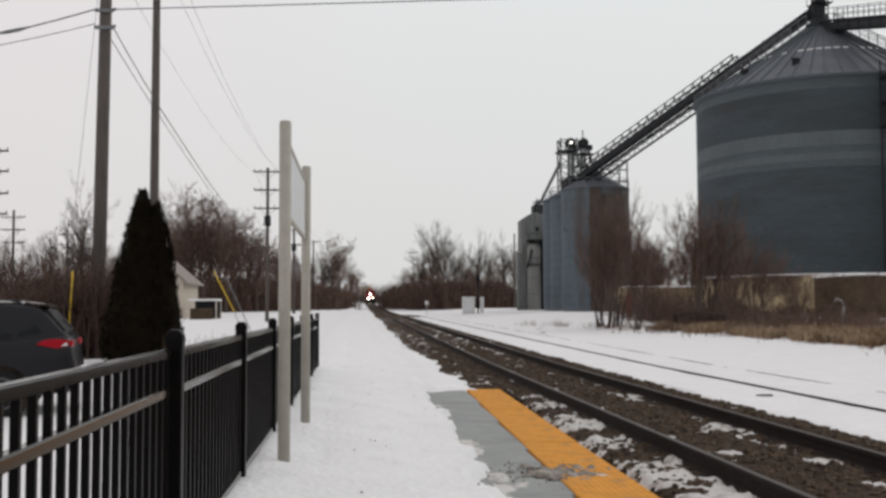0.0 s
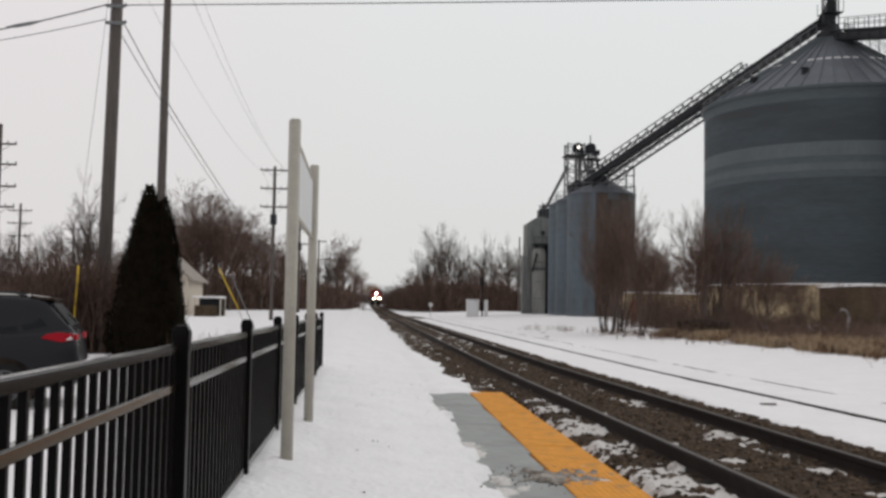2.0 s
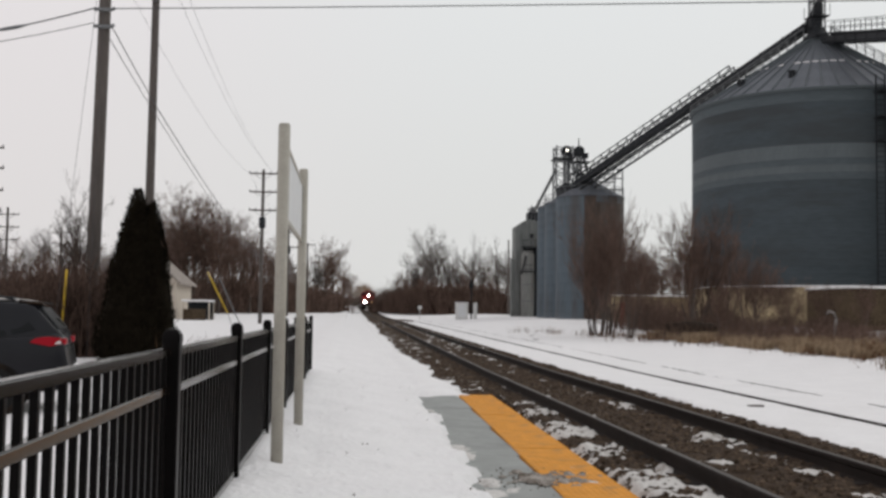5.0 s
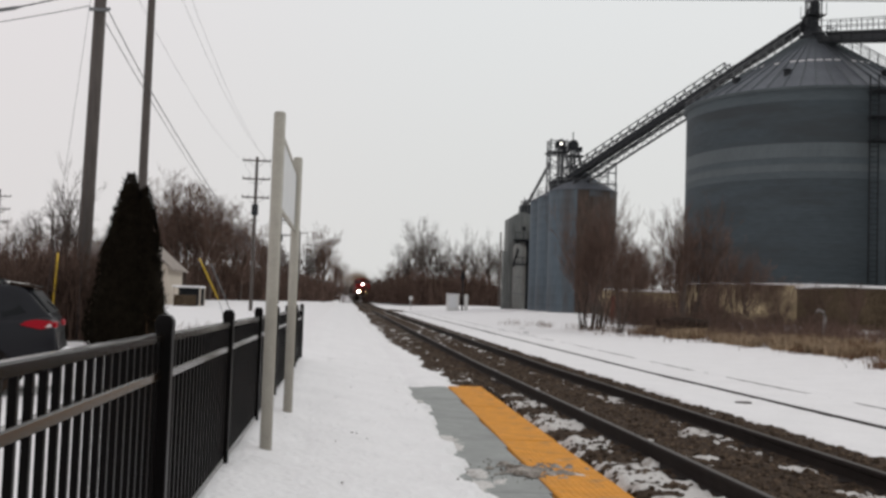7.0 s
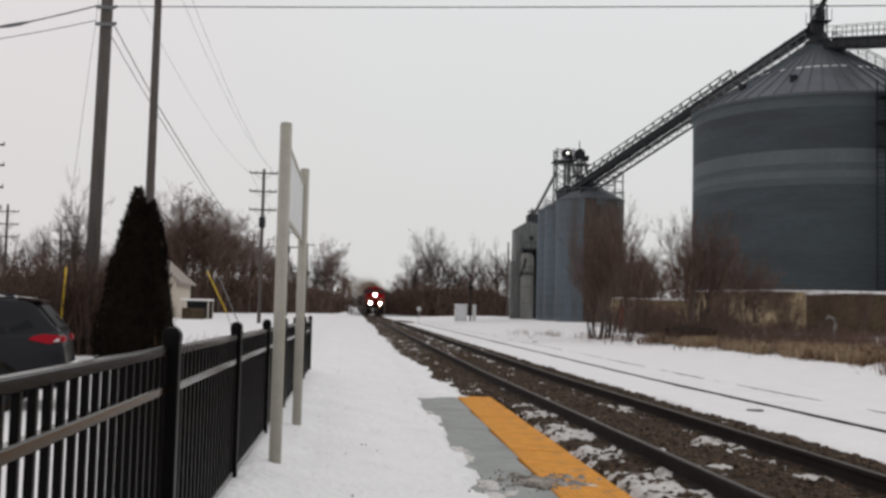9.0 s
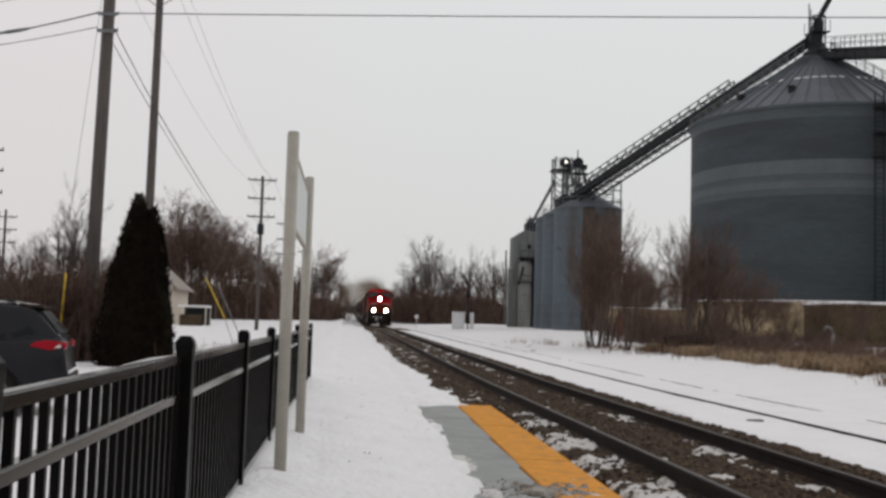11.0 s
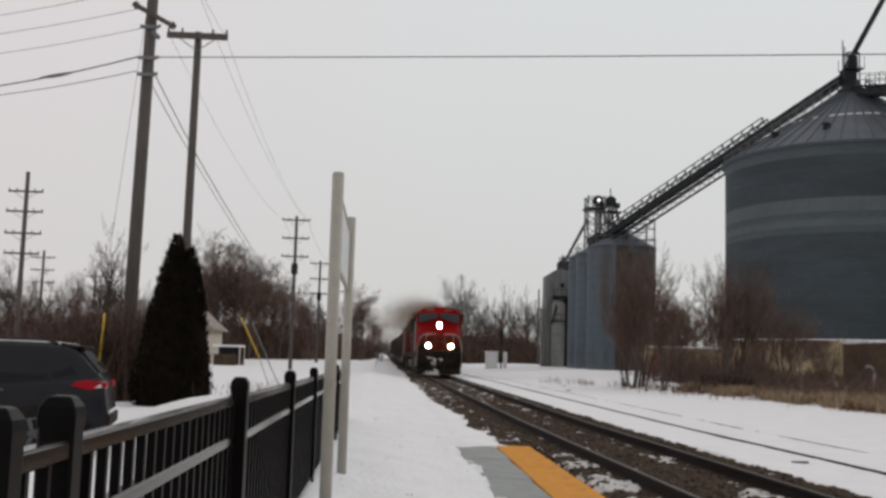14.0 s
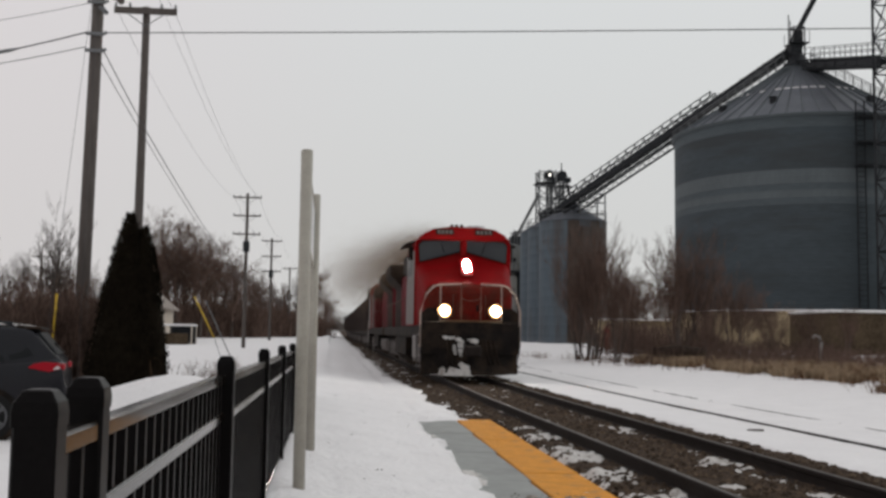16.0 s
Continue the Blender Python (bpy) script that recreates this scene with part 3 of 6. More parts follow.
def station_sign():
    s = thing("platform_sign", "grey two-post platform sign frame with white panel seen edge-on", "sign", at=pose(-0.605, 9.64, 0))
    for y, x in ((0, -0.015), (2.57, 0.015)):
        m = Mesh().tube([(x, y, -0.05), (x, y, 2.725)], 0.047, 14)
        m.tube([(x, y, 2.725), (x, y, 2.74)], [0.047, 0.040], 14)
        part("post", m, sign_grey, s)
    part("panel", Mesh().box(-0.006, 0.006, 0.05, 2.52, 2.02, 2.56, 0.002), sign_white, s, "white sign panel")
    for z in (2.0, 2.575):
        part("frame", Mesh().box(-0.014, 0.014, 0.045, 2.525, z - 0.018, z + 0.018, 0.003), sign_grey, s)
    return s


station_sign()


# ---- poles and wires ----
insulator_data = Mesh().lathe([(0.035, 0), (0.05, 0.05), (0.03, 0.10), (0.045, 0.13), (0.02, 0.16)], 8).data("insulator", grey_steel)


def line_pole(x, y, base, top, r, arms, can=False, heavy=0.06, name_label="weathered wooden utility pole with crossarms and wires"):
    p = thing("utility_pole", name_label, "utility pole", "utility poles", at=pose(x, y, base))
    h = top - base
    part("shaft", Mesh().tube([(0, 0, -0.3), (0, 0, h * 0.5), (0, 0, h)], [r, r * 0.88, r * 0.74], 14), pole_wood, p)
    for z, w in arms:
        a = part("crossarm", Mesh().box(-w / 2, w / 2, -r * 1.25, -r * 0.75, h - z - heavy, h - z + heavy, 0.01), pole_wood, p)
        for s in (-0.95, -0.5, 0.5, 0.95):
            ob = part("insulator", insulator_data, grey_steel, a)
            ob.location = (s * w / 2, -r, h - z + heavy)
        for s in (-1, 1):
            part("brace", Mesh().tube([(0, -r, h - z - 0.55), (s * w * 0.33, -r, h - z - 0.05)], 0.018, 6), grey_steel, a)
    if can:
        z = h * 0.66
        m = Mesh().tube([(0.02, -r - 0.18, z - 0.45), (0.02, -r - 0.18, z - 0.40), (0.02, -r - 0.18, z + 0.40), (0.02, -r - 0.18, z + 0.45)], [0.22, 0.27, 0.27, 0.14], 14)
        part("transformer", m, dark_steel, p, "grey transformer can")
    return p


near_pole = line_pole(-7.56, 32, 0, 14.2, 0.205, [(0.9, 2.2)], name_label="tall dark wooden utility pole carrying crossing wires")
for z in (9.95, 9.45, 10.9):
    m = Mesh()
    m.box(-0.26, 0.26, -0.24, -0.17, z - 0.05, z + 0.05, 0.01)
    m.tube([(0.22, -0.2, z), (0.34, -0.2, z + 0.06)], 0.05, 8)
    part("wire_bracket", m, grey_steel, near_pole)
near_pole.rotation_euler = (0, radians(0.6), 0)
tilt = Matrix.Translation((0.13, -0.22, 11.25)) @ Matrix.Rotation(radians(27), 4, "Y")
m = Mesh().box(-0.72, 0.72, -0.06, 0.06, -0.065, 0.065, 0.01, tilt)
for q in (-0.62, 0.62):
    m.box(q - 0.05, q + 0.05, -0.09, 0.09, -0.09, 0.10, 0.01, tilt)
part("crossarm", m, pole_wood, near_pole, "short tilted wooden crossarm")
part("cutout", Mesh().tube([(0.12, -0.25, 10.75), (0.32, -0.28, 10.55)], 0.07, 8), grey_steel, near_pole)
tee_pole = line_pole(-7.17, 38, 0, 12.75, 0.168, [(0.18, 2.15)], heavy=0.115, name_label="wooden pole with a single heavy top crossarm")
line_pole(-7.5, 86, grade(86) - 0.4, 12.75, 0.16, [(0.35, 2.3), (1.85, 2.2), (3.35, 2.2)], True)
line_pole(-7.5, 120, grade(120) - 0.2, 12.3, 0.16, [(0.35, 2.3), (2.1, 2.2), (3.8, 2.2)], True)
line_pole(-7.4, 168, grade(168), 12.2, 0.16, [(0.3, 2.4)])
line_pole(-7.4, 224, grade(224), 13.2, 0.16, [(0.3, 2.4), (1.5, 2.2)])
line_pole(-7.4, 300, grade(300), 14.2, 0.16, [(0.3, 2.4), (1.5, 2.2)])
line_pole(-23.3, 68.5, 0.0, 12.6, 0.17, [(1.3, 2.2), (2.6, 2.3), (4.0, 2.3), (5.3, 2.2)])
line_pole(-38.0, 118, 0.4, 12.2, 0.17, [(0.8, 2.6), (2.2, 2.6), (3.6, 2.4)])
line_pole(-41.0, 150, 0.6, 12.5, 0.17, [(0.8, 2.6), (2.2, 2.6)])
line_pole(-52.0, 190, 0.8, 13.0, 0.17, [(0.8, 2.6)])
line_pole(15.5, 300, grade(300), 18.5, 0.17, [(1.2, 2.4), (2.6, 2.4)])
line_pole(25.5, 170, grade(170), 13.5, 0.17, [])


def cable(a, b, sag, r=0.013, n=14, label="thin dark overhead wire"):
    a, b = Vector(a), Vector(b)
    pts = [a.lerp(b, i / n) - Vector((0, 0, 4 * sag * (i / n) * (1 - i / n))) for i in range(n + 1)]
    return single("overhead_wire", Mesh().tube(pts, r, 5), wire_dark, label, "wire", "overhead wires")


cable((-7.3, 31.8, 9.98), (30.0, 23.6, 9.62), 0.09, 0.017, label="heavy wire crossing over the tracks")
cable((-7.7, 31.8, 9.98), (-21, 37.6, 9.6), 0.45, 0.022, label="heavy bundled service cable")
cable((-7.7, 31.8, 9.55), (-21, 37.6, 9.4), 0.4, 0.013)
cable((-8.1, 31.8, 12.0), (-21, 37.6, 12.0), 0.35, 0.009)
cable((-7.6, 31.8, 10.86), (-21, 37.6, 10.6), 0.3, 0.009)
cable((-7.7, 31.8, 11.46), (-21, 37.6, 11.3), 0.3, 0.009)
cable((-7.25, 31.9, 9.55), (-6.97, 37.9, 8.25), 0.03, 0.016, 6)
cable((-6.97, 37.9, 8.25), (-7.3, 86, 5.25), 0.4, 0.018, 20)
cable((-7.25, 31.9, 9.1), (-6.97, 37.9, 7.95), 0.03, 0.013, 6)
cable((-6.97, 37.9, 7.95), (-7.3, 86, 5.0), 0.45, 0.012, 20)
cable((-6.15, 37.9, 12.55), (-6.5, 86, 12.3), 0.9, 0.0065, 20)
cable((-8.15, 37.9, 12.55), (-8.5, 86, 12.3), 0.9, 0.0065, 20)
cable((-6.6, 31.9, 13.3), (-6.6, 86, 12.5), 1.2, 0.0065, 20)
cable((-6.15, 37.9, 12.55), (-6.2, 2, 13.5), 0.7, 0.0065, 20)
for a, b in ((86, 120), (120, 168), (168, 224), (224, 300)):
    for x in (-8.5, -6.5):
        cable((x, a, 12.3 + 0.004 * (a - 86)), (x, b, 12.3 + 0.004 * (b - 86)), 0.8, 0.009, 10)
cable((-7.55, 28.2, 0.1), (-7.48, 31.9, 12.4), 0, 0.006, 4, "thin steel guy wire")
cable((-6.5, 27.5, 0.1), (-7.45, 31.9, 11.9), 0, 0.005, 4, "thin steel guy wire")
single("cable_splice", Mesh().tube([(-11.0, 33.24, 9.58), (-10.6, 33.06, 9.60), (-10.2, 32.89, 9.63), (-9.8, 32.72, 9.68)], [0.025, 0.06, 0.06, 0.02], 8),
       grey_steel, "grey sleeve on the service cable", "cable splice")


def guy_marker(base, top, lower, label):
    g = thing("guy_marker", label, "guy wire", "guy wire markers")
    b, t = Vector(base), Vector(top)
    part("sleeve", Mesh().tube([b.lerp(t, lower), t], 0.03, 8), yellow_plastic, g)
    part("wire", Mesh().tube([b - Vector((0, 0, 0.4)), b.lerp(t, lower)], 0.014, 6), grey_steel, g)


guy_marker((-7.78, 29.8, 0.0), (-7.70, 29.9, 2.30), 0.22, "bright yellow plastic guy wire marker")
guy_marker((-5.05, 48, 0.1), (-6.52, 48.2, 2.95), 0.36, "yellow plastic guy wire marker leaning")
single("guy_wire", Mesh().tube([(-4.55, 47, -0.1), (-5.9, 47.3, 2.7)], 0.022, 6), grey_steel, "grey leaning guy wire guard", "guy wire", "guy wire markers")


# ---- plants ----
def branch(m, p, d, length, r, depth, spread, up, kinks=3, sides=5, thin=0.008):
    """A tapered bough that forks."""
    pts, rs = [p.copy()], [r]
    q, e = p.copy(), d.copy()
    for i in range(kinks):
        e = (e + Vector((random.gauss(0, 0.13), random.gauss(0, 0.13), random.gauss(0, 0.10) + up * 0.10))).normalized()
        q = q + e * (length / kinks)
        pts.append(q.copy())
        rs.append(r * (1 - 0.55 * (i + 1) / kinks))
    m.tube(pts, rs, sides if depth > 1 else 3, caps=False)
    if depth <= 0:
        return
    for i in range(random.randint(3, 4) + (1 if depth == 1 else 0)):
        j = random.randint(1, kinks)
        s = Vector((random.gauss(0, 1), random.gauss(0, 1), random.gauss(0.25, 0.6))).normalized()
        branch(m, pts[j], (e + s * spread).normalized(), length * random.uniform(0.48, 0.72), max(rs[j] * 0.68, thin), depth - 1, spread, up, (1, 2, 3)[min(2, depth - 1)], sides, thin)


def tree_data(seed, height, r, depth, spread, up=0.6, stems=1, bough=4, mat=None, thin=0.008):
    random.seed(seed)
    trunk, crown = Mesh(), Mesh()
    for s in range(stems):
        lean = Vector((random.gauss(0, 0.05 + 0.16 * (stems > 1)), random.gauss(0, 0.05 + 0.16 * (stems > 1)), 1)).normalized()
        p = Vector((random.gauss(0, 0.12), random.gauss(0, 0.12), -0.3)) if stems > 1 else Vector((0, 0, -0.3))
        top = p + lean * height * 0.62
        pts = [p.lerp(top, k / 4) + Vector((random.gauss(0, 0.04), random.gauss(0, 0.04), 0)) * height * 0.1 for k in range(5)]
        rs = [r * (1 - 0.16 * k) for k in range(5)]
        trunk.tube(pts, rs, 7, caps=False)
        for k in range(bough):
            j = random.uniform(0.35, 1.0)
            at = p.lerp(top, j)
            out = Vector((random.gauss(0, 1), random.gauss(0, 1), random.uniform(0.5, 1.6))).normalized()
            branch(crown, at, (lean + out * spread * 1.3).normalized(), height * random.uniform(0.22, 0.36), r * 0.42, depth, spread, up, thin=thin)
        branch(crown, top, lean, height * 0.32, r * 0.4, depth, spread, up, thin=thin)
    return trunk.data("trunk", bark), crown.data("crown", mat or bark)


def plant(data, name, label, category, group, x, y, scale=1.0, turn=0.0, z=None):
    t = thing(name, label, category, group)
    part("trunk", data[0], bark, t)
    part("crown", data[1], bark, t)
    t.matrix_basis = pose(x, y, ground_z(x, y) if z is None else z, 0, 0, turn) @ Matrix.Scale(scale, 4)
    return t


tall = [tree_data(21 + i, 13, 0.20, 3, 0.55, 0.9, 1, 14, None, 0.019) for i in range(3)]
broad = [tree_data(31 + i, 13, 0.24, 4, 0.85, 0.40, 1, 13, twig_brown, 0.0165) for i in range(3)]
shrub = [tree_data(41 + i, 5.2, 0.042, 3, 0.42, 0.9, 6, 5, twig_brown, 0.006) for i in range(3)]

random.seed(77)
for r, y, s, kind in ((-0.163, 135, 1.06, broad), (-0.150, 128, 0.92, broad), (-0.132, 140, 0.98, broad), (-0.118, 132, 0.8, broad), (-0.105, 150, 0.9, broad), (-0.092, 145, 0.75, broad),
                      (-0.178, 150, 0.95, broad), (-0.080, 160, 0.75, broad),
                      (-0.170, 142, 0.85, broad), (-0.157, 146, 1.02, broad), (-0.143, 150, 1.0, broad), (-0.126, 128, 0.8, broad), (-0.112, 140, 0.85, broad), (-0.098, 136, 0.7, broad), (-0.070, 170, 0.7, broad),
                      (-0.192, 155, 0.7, broad), (-0.21, 160, 0.62, broad), (-0.235, 150, 0.6, broad), (-0.25, 140, 0.62, broad), (-0.275, 160, 0.66, broad), (-0.295, 135, 0.55, broad), (-0.32, 150, 0.66, broad), (-0.345, 160, 0.66, broad), (-0.365, 150, 0.7, broad),
                      (-0.060, 178, 0.62, broad), (-0.044, 190, 0.62, broad), (-0.022, 200, 0.75, broad), (0.060, 225, 0.7, broad), (0.076, 215, 0.8, broad), (0.098, 220, 0.75, broad), (0.112, 200, 0.6, broad), (0.135, 215, 0.7, broad), (0.158, 205, 0.62, broad),
                      (-0.262, 120, 0.95, tall), (-0.268, 128, 0.8, tall), (-0.288, 150, 0.8, tall), (-0.305, 140, 0.65, tall), (-0.335, 150, 0.75, tall), (-0.35, 130, 0.8, tall), (-0.37, 140, 0.75, tall),
                      (-0.245, 160, 0.7, tall), (-0.225, 170, 0.7, tall), (-0.205, 150, 0.6, tall), (-0.39, 160, 0.9, tall),
                      (-0.018, 185, 0.85, broad), (-0.028, 190, 0.7, tall), (-0.008, 215, 0.6, broad), (-0.036, 180, 0.7, tall), (-0.05, 185, 0.6, broad), (-0.003, 250, 0.55, broad),
                      (0.072, 195, 1.12, tall), (0.080, 200, 1.02, tall), (0.064, 205, 0.85, tall), (0.090, 190, 0.8, tall), (0.118, 205, 0.95, tall), (0.128, 195, 0.85, tall), (0.140, 200, 0.9, tall),
                      (0.150, 190, 0.8, tall), (0.052, 215, 0.6, broad), (0.043, 230, 0.6, broad), (0.104, 210, 0.75, tall),
                      (0.268, 175, 0.70, broad), (0.282, 190, 0.80, broad), (0.292, 180, 0.78, tall), (0.306, 185, 0.72, broad), (0.318, 180, 0.80, broad), (0.332, 190, 0.74, broad), (0.346, 185, 0.8, broad), (0.300, 170, 0.62, broad), (0.325, 170, 0.62, broad), (0.262, 140, 0.62, broad), (0.275, 150, 0.72, broad), (0.288, 145, 0.66, broad), (0.30, 135, 0.6, broad), (0.245, 150, 0.6, broad)):
    plant(random.choice(kind), "bare_tree", "bare grey-brown winter tree beyond the snowy field", "tree", "bare trees", -0.2 + r * (y - 1.6), y, s, random.uniform(0, 360))
for x, y, s in ((13.3, 56, 1.22), (14.0, 57, 1.12), (13.2, 58, 0.95), (13.6, 51.5, 0.85), (16.8, 60, 0.55), (18.6, 57, 1.08), (19.4, 58, 1.2), (20.4, 58, 1.0), (21.8, 60, 0.8),
                (19.8, 52, 0.7), (22.8, 58, 0.7), (16.2, 46, 0.4), (27.5, 60, 0.5), (29, 58, 0.5), (24.5, 58, 0.55)):
    plant(random.choice(shrub), "bare_shrub", "tall bare many-stemmed reddish-brown shrub in snow", "shrub", "bare shrubs", x, y, s, random.uniform(0, 360))


def thicket(name, label, spots, height, count, seed, r=0.012, mat=None, gaps=None):
    """A bank of thin bare upright stems; spots: (x, y, rx, ry)."""
    random.seed(seed)
    m = Mesh()
    for _ in range(count):
        cx, cy, rx, ry = random.choice(spots)
        x, y = cx + rx * 1.2 * (random.random() + random.random() - 1), cy + ry * 1.2 * (random.random() + random.random() - 1)
        if gaps is not None and wave(x, y, 0.5, seed) + 0.5 * wave(x, y, 1.4, seed) < gaps + random.uniform(-0.1, 0.2):
            continue
        h = height * random.uniform(0.45, 1.0) * (0.75 + 0.35 * wave(x, y, 0.12, seed))
        z = ground_z(x, y) - 0.1 if y < 90 else grade(y) + 0.1
        lean = Vector((random.gauss(0, 0.22), random.gauss(0, 0.22), 1))
        a = Vector((x, y, z))
        mid = a + lean * h * 0.5
        tip = mid + (lean + Vector((random.gauss(0, 0.3), random.gauss(0, 0.3), 0))) * h * 0.5
        m.tube([a, mid, tip], [r * 1.5, r, r * 0.4], 3, caps=False)
        for _ in range(4):
            s = a.lerp(mid, random.uniform(0.3, 1)) if random.random() < 0.4 else mid.lerp(tip, random.random())
            e = s + Vector((random.gauss(0, 0.5), random.gauss(0, 0.5), random.uniform(0.2, 0.9))).normalized() * h * random.uniform(0.15, 0.35)
            m.tube([s, e], [r * 0.8, r * 0.4], 3, caps=False)
    return single(name, m, mat or twig_brown, label, "thicket", kind="stuff")


thicket("hedge_thicket", "reddish-brown bare hedge behind the evergreen", [(-10.5, 35, 1.6, 3), (-9, 38, 1.5, 3), (-12.5, 37, 2, 3), (-8.6, 30.6, 1.2, 0.7), (-7.3, 30.7, 1.0, 0.6), (-7.9, 30.6, 1.4, 0.7)], 2.9, 1500, 5, 0.012)
thicket("far_thicket", "dense brown bare undergrowth along the field", [(-0.2 + r * y, y, 5, 8) for r, y in ((-0.07, 165), (-0.05, 170), (-0.03, 180), (-0.095, 150), (-0.115, 145), (-0.135, 140), (-0.155, 135), (-0.175, 140))], 6.6, 4600, 6, 0.046)
thicket("far_thicket", "dense brown bare undergrowth beside the tracks", [(-0.2 + r * y, y, 4, 8) for r, y in ((0.038, 210), (0.052, 200), (0.068, 190), (0.085, 185), (0.10, 180), (0.115, 180), (0.130, 185), (0.145, 180))], 6.4, 4200, 7, 0.046)
thicket("far_thicket", "hazy brown bare woods edge behind parking area", [(-0.2 + r * y, y, 7, 9) for r, y in ((-0.20, 120), (-0.23, 120), (-0.26, 115), (-0.29, 115), (-0.32, 115), (-0.35, 115), (-0.38, 115))], 5.8, 4400, 8, 0.038)
thicket("far_thicket", "brown bare scrub behind the grain bins", [(-0.2 + r * y, y, 5, 6) for r, y in ((0.255, 150), (0.27, 150), (0.285, 150), (0.30, 150), (0.315, 150), (0.33, 150))], 5.6, 3000, 27, 0.036)
thicket("brush", "brown bare brush below the grain bin", [(15.5, 48, 2.5, 6), (18.5, 52, 2.5, 5), (19, 60, 3, 4), (24, 54, 3, 5), (26.5, 58, 2.5, 3), (22, 56, 3, 3)], 1.5, 4600, 9, 0.010, None, -0.02)
thicket("brush", "low brown brush along the snow", [(17, 42, 2, 4), (20, 43, 2.5, 4), (24, 45, 3, 4), (28, 50, 3, 4)], 0.95, 3600, 10, 0.008, None, -0.12)


thicket("far_woods", "distant grey-brown bare woods along the horizon", [(x, 470 + 0.1 * abs(x), 14, 12) for x in range(-150, 160, 22)], 9.5, 2200, 16, 0.085, bark)
thicket("far_woods", "distant bare woods at the end of the tracks", [(x, 620, 20, 12) for x in range(-60, 80, 28)], 12, 900, 17, 0.10, bark)


def dead_grass(spots, count, height, seed, label):
    random.seed(seed)
    m = Mesh()
    for _ in range(count):
        cx, cy, rx, ry = random.choice(spots)
        x, y = cx + rx * 1.3 * (random.random() + random.random() - 1), cy + ry * 1.3 * (random.random() + random.random() - 1)
        if wave(x, y, 0.55, seed) + 0.5 * wave(x, y, 1.6, seed) < random.uniform(-0.05, 0.34):
            continue
        z = ground_z(x, y) - 0.05
        h = height * random.uniform(0.4, 1.0)
        a = random.uniform(0, 6.28)
        w = Vector((math.cos(a), math.sin(a), 0)) * 0.008
        p = Vector((x, y, z))
        mid = p + Vector((random.gauss(0, 0.12) * h, random.gauss(0, 0.12) * h, h * 0.6))
        tip = mid + Vector((random.gauss(0, 0.3) * h, random.gauss(0, 0.3) * h, h * 0.4))
        m.face([p - w, p + w, mid + w * 0.8, mid - w * 0.8])
        m.face([mid - w * 0.8, mid + w * 0.8, tip])
    return single("dead_grass", m, grass_dead, label, "grass", kind="stuff")


thicket("brush", "low dark brush and weeds at the edge of the snow", [(16.3, 36, 1.3, 3), (18.6, 36, 1.6, 3.5), (21.5, 38, 2.2, 3.5), (15.6, 33, 0.7, 1.5), (18.5, 33, 1.0, 1.5), (14.8, 38, 0.8, 3)], 0.5, 1800, 20, 0.006, None, -0.05)
dead_grass([(17.2, 38, 1.8, 3.5), (15.4, 43, 1.3, 4), (14.2, 48, 1.2, 3), (19.5, 38, 2, 4), (22.5, 40, 2, 4), (13.4, 54, 1, 4), (16.6, 35.5, 1.2, 2.5), (19.2, 34, 1.4, 2.2), (22.5, 36, 2, 3), (15.8, 32.5, 0.9, 1.6), (18.2, 31.5, 1.2, 1.6), (14.6, 40, 1.0, 4)], 6500, 0.55, 12, "orange-brown dead grass sticking out of the snow")
dead_grass([(14.6, 28.5, 0.7, 1.6), (14.2, 31.5, 0.5, 1.4), (15.6, 30, 0.9, 1.5), (14.9, 34.5, 0.6, 2.0), (13.6, 26.6, 0.5, 0.8), (16.6, 29, 0.9, 2.0)], 4500, 0.42, 24, "sparse tan grass tufts poking through the snow edge")
thicket("brush", "low tan weeds thinning out over the snow", [(15.2, 29.5, 1.0, 2.2), (14.4, 33, 0.6, 2.0), (16.8, 31, 1.0, 2.0)], 0.42, 1100, 25, 0.006, grass_dead, -0.02)
thicket("brush", "tangled brown brush between the bins", [(19.0, 66, 1.6, 3), (21.5, 72, 2.2, 4), (24.5, 80, 3, 4), (22.0, 84, 2.5, 4), (17.0, 64, 1.5, 3)], 3.0, 650, 26, 0.015)
thicket("weeds", "sparse grey dry weeds standing in the snow", [(-3.9, 30, 0.9, 2.5), (-3.2, 28, 0.5, 1.5), (-2.7, 26, 0.5, 1.5)], 0.95, 140, 18, 0.006)
dead_grass([(-3.0, 25, 1.2, 2.2), (-2.6, 29, 0.9, 3)], 150, 0.55, 13, "sparse dry weeds by the fence")
dead_grass([(11.5, 66, 1.5, 6), (13, 62, 1, 4)], 700, 0.5, 14, "pale dry grass on the snow bank")


